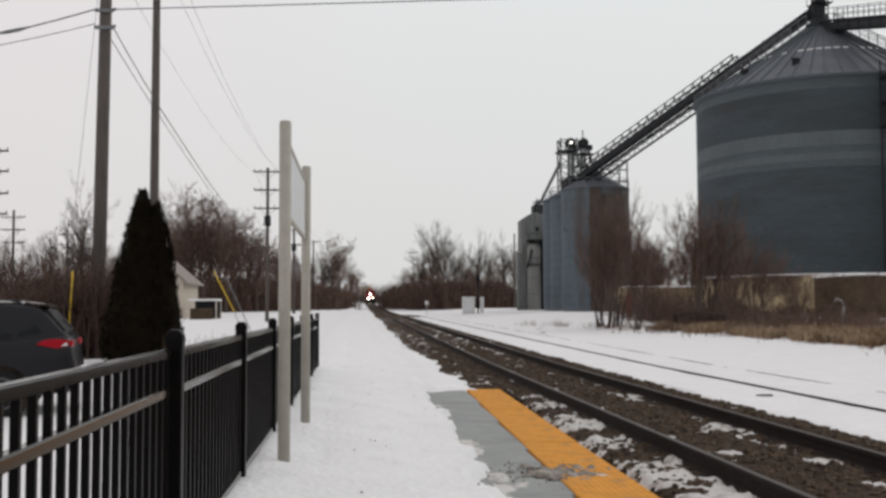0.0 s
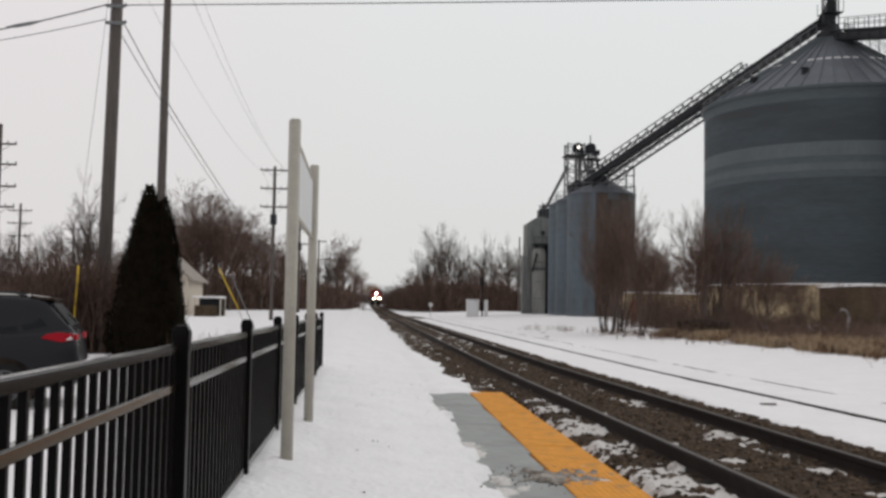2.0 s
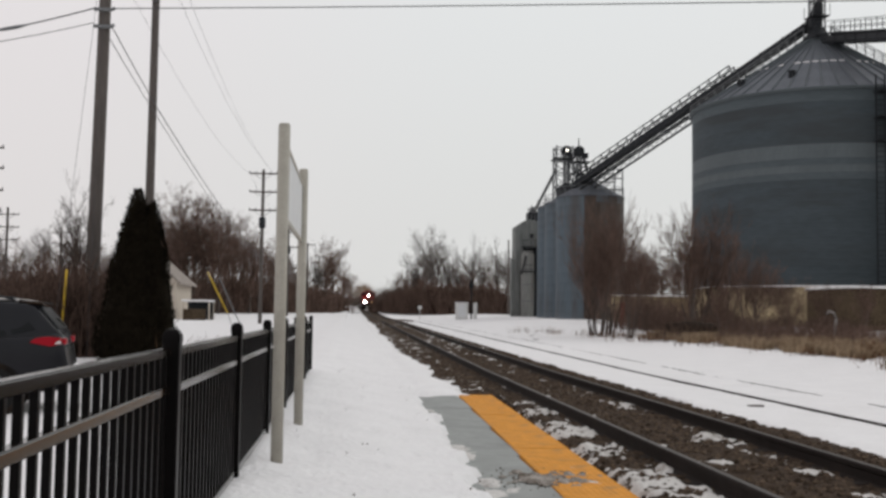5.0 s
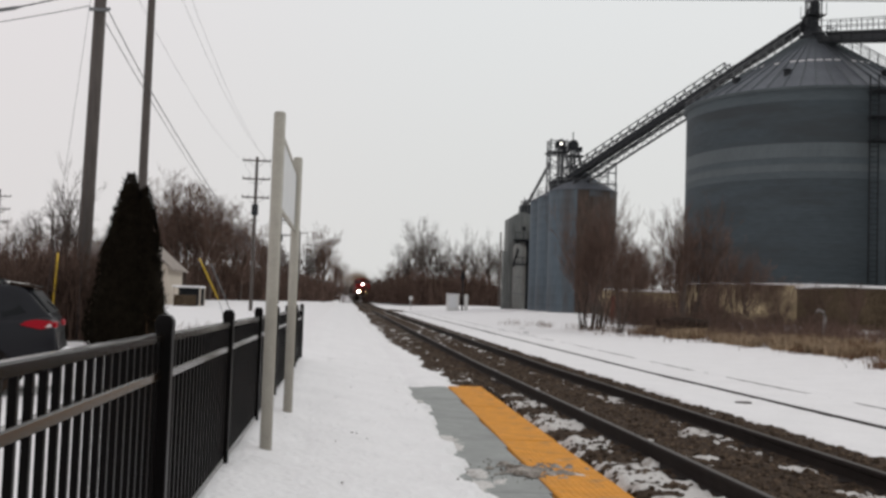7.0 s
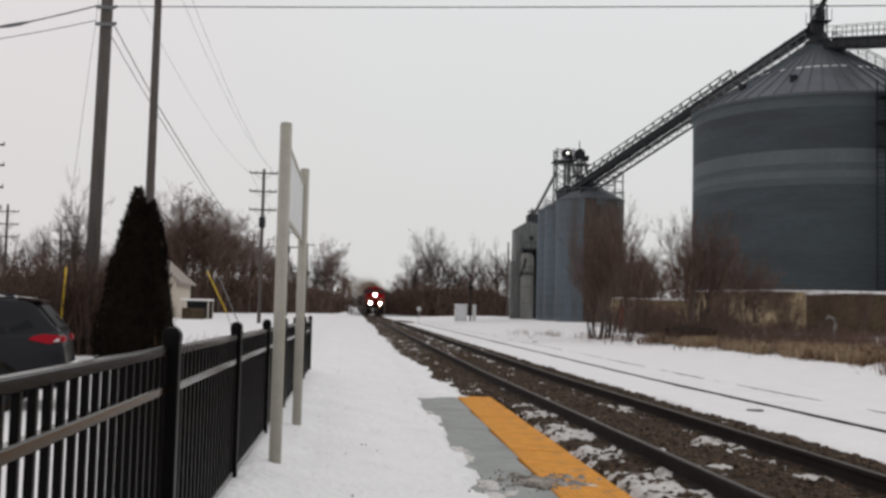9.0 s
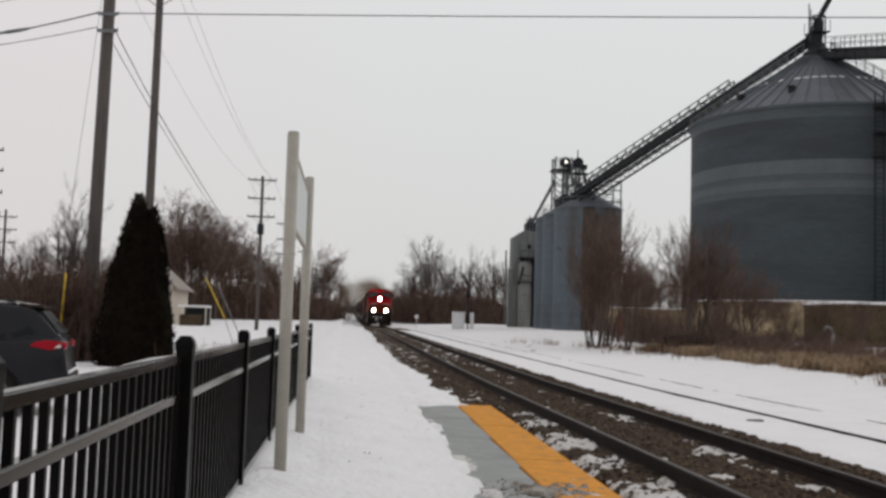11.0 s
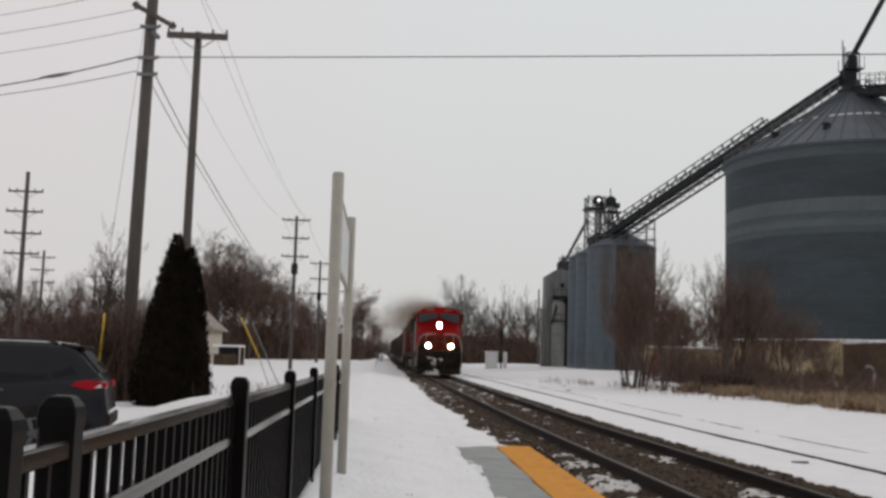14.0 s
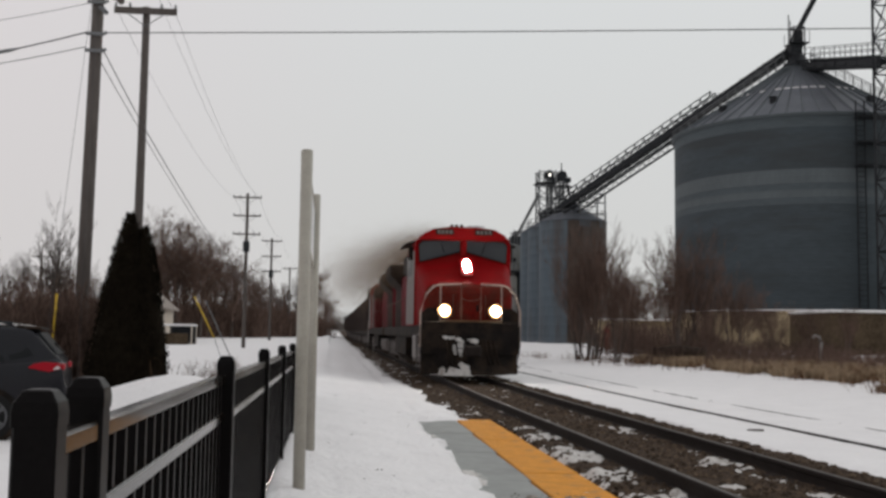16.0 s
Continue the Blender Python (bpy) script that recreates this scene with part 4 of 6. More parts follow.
def grass_tufts(count, seed):
    """Clumps of pale bent blades at the edge of the snow, with snow showing between them."""
    random.seed(seed)
    m = Mesh()
    made = 0
    while made < count:
        y = random.uniform(26, 52)
        x = 14.1 + 0.02 * (y - 26) + abs(random.gauss(0, 2.6)) - 0.04 * (y - 34)
        if wave(x, y, 0.8, seed) < -0.02:
            continue
        made += 1
        z = ground_z(x, y) - 0.03
        h = random.uniform(0.16, 0.50)
        for _ in range(random.randint(10, 22)):
            a, r = random.uniform(0, 6.28), random.uniform(0, 0.14)
            p = Vector((x + r * math.cos(a), y + r * math.sin(a), z))
            w = Vector((math.sin(a), -math.cos(a), 0)) * random.uniform(0.006, 0.014)
            lean = Vector((math.cos(a), math.sin(a), 0)) * random.uniform(0.05, 0.5) * h
            mid = p + lean * 0.5 + Vector((0, 0, h * random.uniform(0.5, 0.7)))
            tip = mid + lean + Vector((0, 0, h * random.uniform(-0.1, 0.35)))
            m.face([p - w, p + w, mid + w * 0.7, mid - w * 0.7])
            m.face([mid - w * 0.7, mid + w * 0.7, tip])
    return single("grass_tufts", m, grass_pale, "pale straw-coloured grass tufts along the snow edge", "grass", kind="stuff")


grass_tufts(2000, 61)


def evergreen():
    """A narrow two-tipped evergreen: a short trunk and a crown of many upright sprays."""
    e = thing("evergreen", "dark dense cone-shaped evergreen with two tips in snow", "tree", at=pose(-5.42, 28, -0.04))
    part("trunk", Mesh().tube([(0, 0, -0.3), (0.02, 0, 1.2), (0, 0, 3.2)], [0.11, 0.09, 0.03], 8), bark, e)
    random.seed(15)
    m = Mesh()

    def radius(z, a):
        u = z / 4.38
        return (1.10 * (1 - u) ** 0.80 * (0.86 + 0.14 * smooth(0, 0.12, u)) + 0.02) * (1 + 0.10 * noise.noise((math.cos(a) * 1.3, math.sin(a) * 1.3, z * 1.1)))

    core = Mesh()
    for ox, top, k in ((-0.06, 4.28, 1.0), (0.30, 3.98, 0.82)):
        core.lathe([(max(0.02, radius(z * 4.38 / top, 0) * 0.90 * k), z) for z in (0.02, 0.25, 0.7, 1.2, 1.8, 2.4, 2.9, 3.3, top - 0.25)], 16, (ox * 0.8, 0))
    part("inner_crown", core, foliage, e)
    for _ in range(9500):
        two = random.random() < 0.4
        top, ox, k = (4.05, 0.30, 0.85) if two else (4.38, -0.08, 1.0)
        z = top * (1 - random.random() ** 0.72) * 0.985
        a = random.uniform(0, 6.283)
        r = radius(z * 4.38 / top, a) * k * random.uniform(0.80, 1.03)
        lean = smooth(0.3, 3.0, z) * ox
        p = Vector((lean + r * math.cos(a), r * math.sin(a), z))
        out = Vector((math.cos(a), math.sin(a), 0))
        side = Vector((-math.sin(a), math.cos(a), random.uniform(-0.5, 0.5)))
        s = random.uniform(0.04, 0.085)
        tip = p + out * s * random.uniform(0.1, 0.7) + Vector((random.gauss(0, 0.03), random.gauss(0, 0.03), s * 1.5))
        m.face([p - side * s * 0.45, p + side * s * 0.45, tip])
        m.face([p - side * s * 0.3 + out * 0.02, p + side * s * 0.3 - out * 0.02, tip + side * s * 0.5])
    part("crown", m, foliage, e)


evergreen()


# ---- the grain elevator ----
def big_bin():
    cx, cy, R = 40.2, 87.6, 10.7
    g = thing("grain_bin", "huge grey corrugated steel grain bin with conical roof", "grain bin", at=pose(cx, cy, 0.3))
    found, eave = 3.4, 19.0
    n = 96
    part("foundation", Mesh().lathe([(R + 0.35, -0.8), (R + 0.35, found - 0.25), (R + 0.30, found - 0.1), (R + 0.30, found)], n), old_concrete, g, "stained pale concrete ring wall")
    part("snow_ledge", Mesh().lathe([(R + 0.30, found + 0.004), (R + 0.24, found + 0.10), (R, found + 0.14)], n, caps=False), snow, g, "snow on the ledge")
    ring = 0.557
    count = 28
    for i in range(count):
        z0 = found + ring * i
        z1 = min(z0 + ring, eave)
        prof, k = [], 6
        for j in range(k + 1):
            t = j / k
            prof.append((R + 0.012 * math.cos(t * k * math.pi), z0 + (z1 - z0) * t))
        pale, mid = i in (16, 18, 19), i in (17, 15, 26, 27)
        part("ring", Mesh().lathe(prof, n, caps=False), galvanised_light if pale else galvanised_mid if mid else galvanised, g, "paler galvanised ring" if pale or mid else "")
    # roof: radial ribbed panels
    peak, rp = 25.4, 0.9
    roof = Mesh()
    k = 54
    slope = Matrix.Rotation(math.atan2(peak - eave, R + 0.25 - rp), 4, "Y")
    run = math.hypot(peak - eave, R + 0.25 - rp)
    rib = Mesh().box(0.0, run, -0.035, 0.035, 0.06, 0.13, 0.01, Matrix.Translation((-(R + 0.25), 0, eave - 0.05)) @ slope.inverted()).data("rib", galvanised_light)
    for i in range(k):
        part("rib", rib, galvanised_light, g, "pale raised roof rib").matrix_basis = Matrix.Rotation(2 * math.pi * i / k, 4, "Z")
        a0, a1, am = (2 * math.pi * (i + s) / k for s in (0.06, 0.94, 1.0))
        b0 = 2 * math.pi * i / k
        def at(r, a, lift=0.0):
            u = (R + 0.25 - r) / (R + 0.25 - rp)
            return (r * math.cos(a), r * math.sin(a), eave - 0.05 + (peak - eave) * u + lift)
        for r0, r1 in ((R + 0.25, 7.4), (7.4, 4.0), (4.0, rp)):
            roof.face([at(r0, a0), at(r0, a1), at(r1, a1), at(r1, a0)])
            roof.face([at(r0, a1), at(r0, am, 0.10), at(r1, am, 0.10), at(r1, a1)])
            roof.face([at(r0, b0, 0.10), at(r0, a0), at(r1, a0), at(r1, b0, 0.10)])
    part("roof", roof, roof_metal, g, "ribbed steel cone roof")
    part("eave_ring", Mesh().lathe([(R + 0.05, eave - 0.25), (R + 0.30, eave - 0.10), (R + 0.30, eave - 0.02)], n, caps=False), galvanised_light, g)
    for i in range(54):
        if i % 9 == 4 or i % 13 == 7:
            continue
        t = Matrix.Rotation(2 * math.pi * (i + 0.5) / 54, 4, "Z")
        part("snow_patch", Mesh().box(5.88, 6.03, -0.27, 0.27, 22.02, 22.20, 0.04, t), snow, g, "snow caught on the roof")
    for a in (-75, -128, -160, -40, -20, 30, 80):
        v = Mesh()
        t = Matrix.Rotation(radians(a), 4, "Z") @ Matrix.Translation((8.6, 0, 20.3)) @ Matrix.Scale(0.7, 4)
        v.box(-0.4, 0.3, -0.35, 0.35, -0.1, 0.75, 0.05, t)
        v.box(-0.45, 0.5, -0.42, 0.42, 0.75, 0.85, 0.03, t)
        part("roof_vent", v, dark_steel, g)
    part("peak_collar", Mesh().lathe([(1.25, peak - 0.25), (1.2, peak + 0.25), (0.9, peak + 0.45), (0.7, peak + 1.0)], 20), dark_steel, g)
    # stairs with rails over the roof, towards the conveyor and to the far side
    for a in (152, -25):
        t = Matrix.Rotation(radians(a), 4, "Z")
        s = Mesh()
        up = Vector((rp - R - 0.2, 0, peak - eave)).normalized()
        for w in (-0.4, 0.4):
            p0, p1 = Vector((R + 0.2, w, eave + 0.12)), Vector((rp + 0.2, w, peak + 0.05))
            s.tube([t @ p0, t @ p1], 0.06, 6)
            s.tube([t @ (p0 + Vector((0, 0, 1.05))), t @ (p1 + Vector((0, 0, 1.05)))], 0.045, 6)
            s.tube([t @ (p0 + Vector((0, 0, 0.55))), t @ (p1 + Vector((0, 0, 0.55)))], 0.03, 6)
            for i in range(15):
                q = p0.lerp(p1, i / 14)
                s.tube([t @ q, t @ (q + Vector((0, 0, 1.05)))], 0.03, 5)
        part("roof_stair", s, grey_steel, g, "steel roof stair with handrails")
        for i in range(30):
            tread = Mesh()
            q = Vector((R + 0.2, 0, eave + 0.12)).lerp(Vector((rp + 0.2, 0, peak + 0.05)), i / 29)
            tread.box(q.x - 0.11, q.x + 0.11, -0.38, 0.38, q.z + 0.02, q.z + 0.06, 0.005, t)
            part("tread", tread, box_white, g, "snowy stair tread")
    # the ladder with its landings on the wall
    lad = Mesh()
    t = Matrix.Rotation(radians(-91), 4, "Z")
    for w in (-0.35, 0.35):
        lad.box(R + 0.35, R + 0.43, w - 0.05, w + 0.05, found, eave + 0.8, 0.01, t)
    for i in range(40):
        z = found + 0.4 * i
        lad.box(R + 0.36, R + 0.41, -0.33, 0.33, z, z + 0.05, 0.005, t)
    for z in (14.6, 16.4, 18.4):
        lad.box(R, R + 1.2, -0.35, 2.6, z, z + 0.12, 0.01, t)
    part("wall_ladder", lad, dark_steel, g, "dark steel ladder and landings")
    return g


big_bin()


def bar(m, a, b, w):
    """A square steel bar between two points."""
    m.tube([a, b], w * 0.7, 4, smooth=False)


def small_bin(x, y, R, eave, mat, label, side_pipe=True):
    z = ground_z(x, y) - 0.6
    b = thing("storage_bin", label, "grain bin", "storage bins", at=pose(x, y, z))
    h = eave - z
    m = Mesh()
    prof = [(R + 0.06, 0.0), (R + 0.06, 0.5)]
    k = 13
    for i in range(k):
        z0, z1 = 0.5 + (h - 0.5) * i / k, 0.5 + (h - 0.5) * (i + 1) / k
        prof += [(R, z0 + 0.01), (R, z1 - 0.02), (R + 0.002, z1 - 0.015), (R + 0.002, z1)]
    part("wall", m.lathe(prof, 40), mat, b)
    part("roof", Mesh().lathe([(R + 0.12, h - 0.05), (R + 0.12, h + 0.02), (0.5, h + R * 0.52), (0.45, h + R * 0.52 + 0.25)], 40), roof_metal, b)
    rl = Mesh()
    for i in range(24):
        a = 2 * math.pi * i / 24
        a2 = 2 * math.pi * (i + 1) / 24
        p, q = Vector((R * math.cos(a), R * math.sin(a), h)), Vector((R * math.cos(a2), R * math.sin(a2), h))
        up = Vector((0, 0, 1.05))
        bar(rl, p, p + up, 0.04)
        bar(rl, p + up, q + up, 0.04)
        bar(rl, p + up * 0.55, q + up * 0.55, 0.03)
    part("roof_rail", rl, grey_steel, b)
    if side_pipe:
        t = Mesh()
        for a in (-120, -62):
            c, s = math.cos(radians(a)), math.sin(radians(a))
            t.tube([((R + 0.2) * c, (R + 0.2) * s, 0.2), ((R + 0.2) * c, (R + 0.2) * s, h + 0.6)], 0.11, 8)
        part("side_pipe", t, dark_steel, b)
    return b


front_bin = small_bin(26.0, 113.6, 3.72, 14.25, bin_pale, "tall blue-grey steel storage bin with rust-brown plates", False)
for k in range(5):
    m = Mesh()
    a0 = radians(-112 + 20 * k)
    arc = [a0 + radians(19.6) * i / 4 for i in range(5)]
    i0 = len(m.v)
    for rr in (3.68, 3.755):
        for q in arc:
            for z in (0.6, 14.25 - front_bin.location.z - 0.1 - 0.7 * (k % 2)):
                m.v.append((rr * math.cos(q), rr * math.sin(q), z))
    for i in range(4):
        o = 10 + 2 * i
        m.f.append((o, o + 2, o + 3, o + 1))
        m.f.append((o + 1, o + 3, o - 7, o - 9))
        m.s += [True, False]
    part("rust_plate", m, rust_plate, front_bin, "rust-brown stained wall plates")
small_bin(26.1, 121.6, 3.60, 14.3, bin_pale, "blue-grey steel storage bin beside taller ones", False)
small_bin(26.3, 129.2, 3.30, 14.6, bin_pale, "blue-grey steel storage bin with roof rail", False)


def work_house():
    x, y = 23.4, 140.0
    z = ground_z(x, y) - 0.4
    w = thing("elevator_house", "weathered grey metal-clad elevator house beside the bins", "elevator", at=pose(x, y, z))
    m = Mesh().prism([(-1.65, 0), (1.9, 0), (1.9, 13.2), (0.2, 13.55), (-0.35, 13.4), (-1.65, 12.55)], "y", -1.2, 2.0)
    part("wall", m, bin_rust, w)
    for i in range(9):
        q = -1.65 + 0.395 * i
        part("cladding_seam", Mesh().box(q, q + 0.04, -1.225, -1.2, 0.2, 12.4 + min(0.9, 0.6 * (q + 1.65)), 0.004), grey_steel, w)
    part("shaft", Mesh().box(-2.15, -1.65, -0.8, 0.4, 0, 8.2, 0.04), bin_rust, w, "pale narrow shaft")
    silo = Mesh().lathe([(0.86, 0), (0.86, 8.4), (0.80, 8.9), (0.62, 9.15), (0.2, 9.3)], 24, (-0.15, -2.1))
    part("silo", silo, silo_pale, w, "pale round-topped silo")
    for q in (2.4, 4.6, 6.6):
        part("band", Mesh().lathe([(0.87, q), (0.90, q + 0.06), (0.87, q + 0.12)], 24, (-0.15, -2.1), caps=False), grey_steel, w)
    # flat dark plate drawn as the shade of a gap in the wall
    part("dark_bay", Mesh().box(0.80, 1.65, -1.25, -1.19, 0.3, 9.6, 0.01), dark_steel, w)
    part("spout", Mesh().tube([(-1.2, -3.1, 6.0), (-0.6, -3.0, 8.2), (-0.4, -1.3, 9.6)], 0.15, 8), dark_steel, w)
    for q in (6.3, 9.6):
        part("landing", Mesh().box(-1.0, 2.4, -3.2, -1.2, q, q + 0.14, 0.02), dark_steel, w)
        rail = Mesh()
        for x0 in (-1.0, 0.1, 1.2, 2.35):
            bar(rail, (x0, -3.15, q), (x0, -3.15, q + 1.0), 0.05)
        bar(rail, (-1.0, -3.15, q + 1.0), (2.35, -3.15, q + 1.0), 0.05)
        part("landing_rail", rail, dark_steel, w)
    part("window_hole", Mesh().box(0.25, 0.75, -1.23, -1.19, 11.0, 11.6, 0.01), dark_steel, w)
    part("head_house", Mesh().prism([(0.0, 13.3), (1.5, 13.3), (1.5, 14.6), (0.9, 15.0), (0.0, 14.5)], "y", -0.6, 0.6), dark_steel, w)
    works = Mesh()
    for x0, h in ((0.1, 15.2), (0.55, 15.6), (1.0, 15.4), (1.45, 16.0)):
        bar(works, (x0, -0.65, 13.4), (x0, -0.65, h), 0.08)
    bar(works, (0.1, -0.65, 14.9), (1.45, -0.65, 15.2), 0.07)
    works.tube([(0.75, -0.5, 15.0), (0.75, 0.3, 15.0)], 0.35, 10)
    part("head_works", works, grey_steel, w)


work_house()


def leg_tower():
    x, y, z0 = 24.9, 123.0, 13.6
    t = thing("bucket_leg", "grey steel bucket elevator legs and frame above the bins", "elevator leg", at=pose(x, y, 0.7))
    f = Mesh()
    corners = [(-1.0, -1.0), (1.0, -1.0), (1.0, 1.0), (-1.0, 1.0)]
    for cx, cy in corners:
        bar(f, (cx, cy, ground_z(x, y) - 0.5), (cx, cy, 20.8), 0.14)
    for i in range(5):
        z = 14.4 + 1.55 * i
        for j in range(4):
            a, b = corners[j], corners[(j + 1) % 4]
            bar(f, (*a, z), (*b, z), 0.09)
            if i < 4:
                bar(f, (*a, z), (*b, z + 1.55), 0.07)
    part("frame", f, grey_steel, t)
    for cx in (0.35, 1.9):
        m = Mesh()
        m.box(cx - 0.32, cx - 0.06, -0.3, 0.3, ground_z(x, y) - 0.4, 20.6, 0.02)
        m.box(cx + 0.10, cx + 0.36, -0.3, 0.3, ground_z(x, y) - 0.4, 20.6, 0.02)
        part("leg", m, grey_steel, t)
        hd = Mesh().tube([(cx, -0.45, 20.3), (cx, 0.45, 20.3)], 0.62, 14)
        hd.box(cx + 0.3, cx + 1.1, -0.35, 0.35, 19.5, 20.1, 0.03)
        part("head", hd, dark_steel, t)
        part("spout", Mesh().tube([(cx + 0.6, 0, 19.6), (cx + 1.2, -1.5, 16.0), (cx + 1.4, -3.5, 15.2)], 0.2, 8), grey_steel, t)
    part("mast", Mesh().tube([(1.9, 0, 20.8), (1.9, 0, 21.9)], 0.07, 6), dark_steel, t)
    part("platform", Mesh().box(1.0, 3.0, -1.0, 1.0, 18.9, 19.0, 0.01), dark_steel, t)
    part("platform", Mesh().box(-1.3, 1.2, -1.3, 1.3, 19.2, 19.32, 0.01), dark_steel, t)
    part("spout", Mesh().tube([(-0.8, 0.5, 18.0), (-1.0, 14.0, 14.3)], 0.2, 8), grey_steel, t)
    part("work_light", Mesh().tube([(0.2, -1.2, 20.2), (0.2, -1.3, 20.2)], [0.12, 0.14], 12), small_glow, t, "lit work light")


leg_tower()


def conveyor():
    c = thing("conveyor", "dark inclined grain conveyor with truss and catwalk rail", "conveyor")
    a, b = Vector((24.3, 112.6, 15.6)), Vector((40.0, 87.9, 27.3))
    d = (b - a).normalized()
    side = d.cross(Vector((0, 0, 1))).normalized()
    up = side.cross(d)

    def at(s, w, h):
        return a + d * s + side * w + up * h
    L = (b - a).length
    frame_m = Matrix((Vector((*side, 0)), Vector((*d, 0)), Vector((*up, 0)), Vector((0, 0, 0, 1)))).transposed()
    frame_m.translation = a
    part("housing", Mesh().box(-0.40, 0.40, -1.6, L + 0.6, -0.32, 0.38, 0.05, frame_m), dark_steel, c)
    for i in range(12):
        s = i * 2.6
        part("flange", Mesh().box(-0.44, 0.44, s - 0.06, s + 0.06, -0.36, 0.42, 0.01, frame_m), dark_steel, c)
    t = Mesh()
    n = 14
    cut = 0.62 * L
    for w in (-0.8, 0.8):
        t.tube([at(1.0, w, -1.12), at(cut, w, -1.12)], 0.11, 6)
        t.tube([at(0, w, -0.5), at(L, w, -0.5)], 0.08, 6)
        for i in range(n):
            s0, s1 = 1.0 + (cut - 1.0) * i / n, 1.0 + (cut - 1.0) * (i + 1) / n
            bar(t, at(s0, w, -0.5), at((s0 + s1) / 2, w, -1.12), 0.07)
            bar(t, at((s0 + s1) / 2, w, -1.12), at(s1, w, -0.5), 0.07)
        bar(t, at(cut, w, -1.12), at(cut + 1.2, w, -0.5), 0.08)
    part("truss", t, dark_steel, c)
    r = Mesh()
    e = 0.70 * L
    for w in (-1.3, -0.5):
        r.tube([at(-1.0, w, 1.65), at(e, w, 1.65)], 0.06, 6)
        r.tube([at(-1.0, w, 1.05), at(e, w, 1.05)], 0.045, 6)
        for i in range(19):
            s = -1.0 + (e + 1.0) * i / 18
            bar(r, at(s, w, 0.3), at(s, w, 1.65), 0.10)
            if i < 18:
                bar(r, at(s, w, 0.35), at(s + (e + 1.0) / 18, w, 1.6), 0.075)
    part("catwalk_rail", r, dark_steel, c, "dark catwalk handrail")
    part("catwalk", Mesh().box(-1.35, -0.45, -1.0, e, 0.25, 0.33, 0.02, frame_m), dark_steel, c)
    for y in (111.0, 114.3):
        s = Mesh()
        for x in (26.2, 29.0):
            bar(s, (x, y, 14.0), (x, y, 17.2), 0.12)
        for z in (15.0, 16.2, 17.2):
            s.box(26.1, 29.1, y - 0.1, y + 0.1, z - 0.06, z + 0.06, 0.01)
        bar(s, (26.2, y, 14.2), (29.0, y, 17.2), 0.08)
        part("support", s, grey_steel, c)
    tail = Mesh().box(-0.8, 0.8, -2.6, -0.9, -0.8, 0.7, 0.08, frame_m)
    part("tail_box", tail, dark_steel, c)


conveyor()


def peak_works():
    p = thing("distributor", "dark steel distributor platform on the bin peak", "distributor", at=pose(40.2, 87.6, 0))
    f = Mesh()
    cs = [(-0.5, -0.5), (0.5, -0.5), (0.5, 0.5), (-0.5, 0.5)]
    for x, y in cs:
        bar(f, (x, y, 25.7), (x, y, 29.2), 0.10)
    for z in (26.6, 27.8, 29.2):
        for j in range(4):
            bar(f, (*cs[j], z), (*cs[(j + 1) % 4], z), 0.1)
    f.box(-0.8, 0.8, -0.8, 0.8, 27.7, 27.8, 0.02)
    part("frame", f, dark_steel, p)
    b = Mesh().box(-0.75, 0.35, -0.45, 0.45, 26.5, 27.7, 0.1)
    b.tube([(0.1, 0, 27.7), (0.3, 0, 29.0)], [0.45, 0.28], 12)
    part("valve_box", b, dark_steel, p)
    part("spout", Mesh().tube([(-0.9, 0.5, 26.9), (0.3, 0, 29.4), (3.4, -5.6, 38.2)], 0.24, 10), dark_steel, p, "dark inclined spout pipe")
    part("mast", Mesh().tube([(-0.75, 0, 27.8), (-0.75, 0, 30.4)], 0.06, 6).tube([(-0.4, 0.4, 27.8), (-0.4, 0.4, 30.0)], 0.05, 6), grey_steel, p)
    for x, y in ((-0.8, -0.8), (0.8, -0.8), (0.8, 0.8), (-0.8, 0.8)):
        r = Mesh()
        bar(r, (x, y, 27.7), (x, y, 28.8), 0.05)
        part("stanchion", r, grey_steel, p)


peak_works()


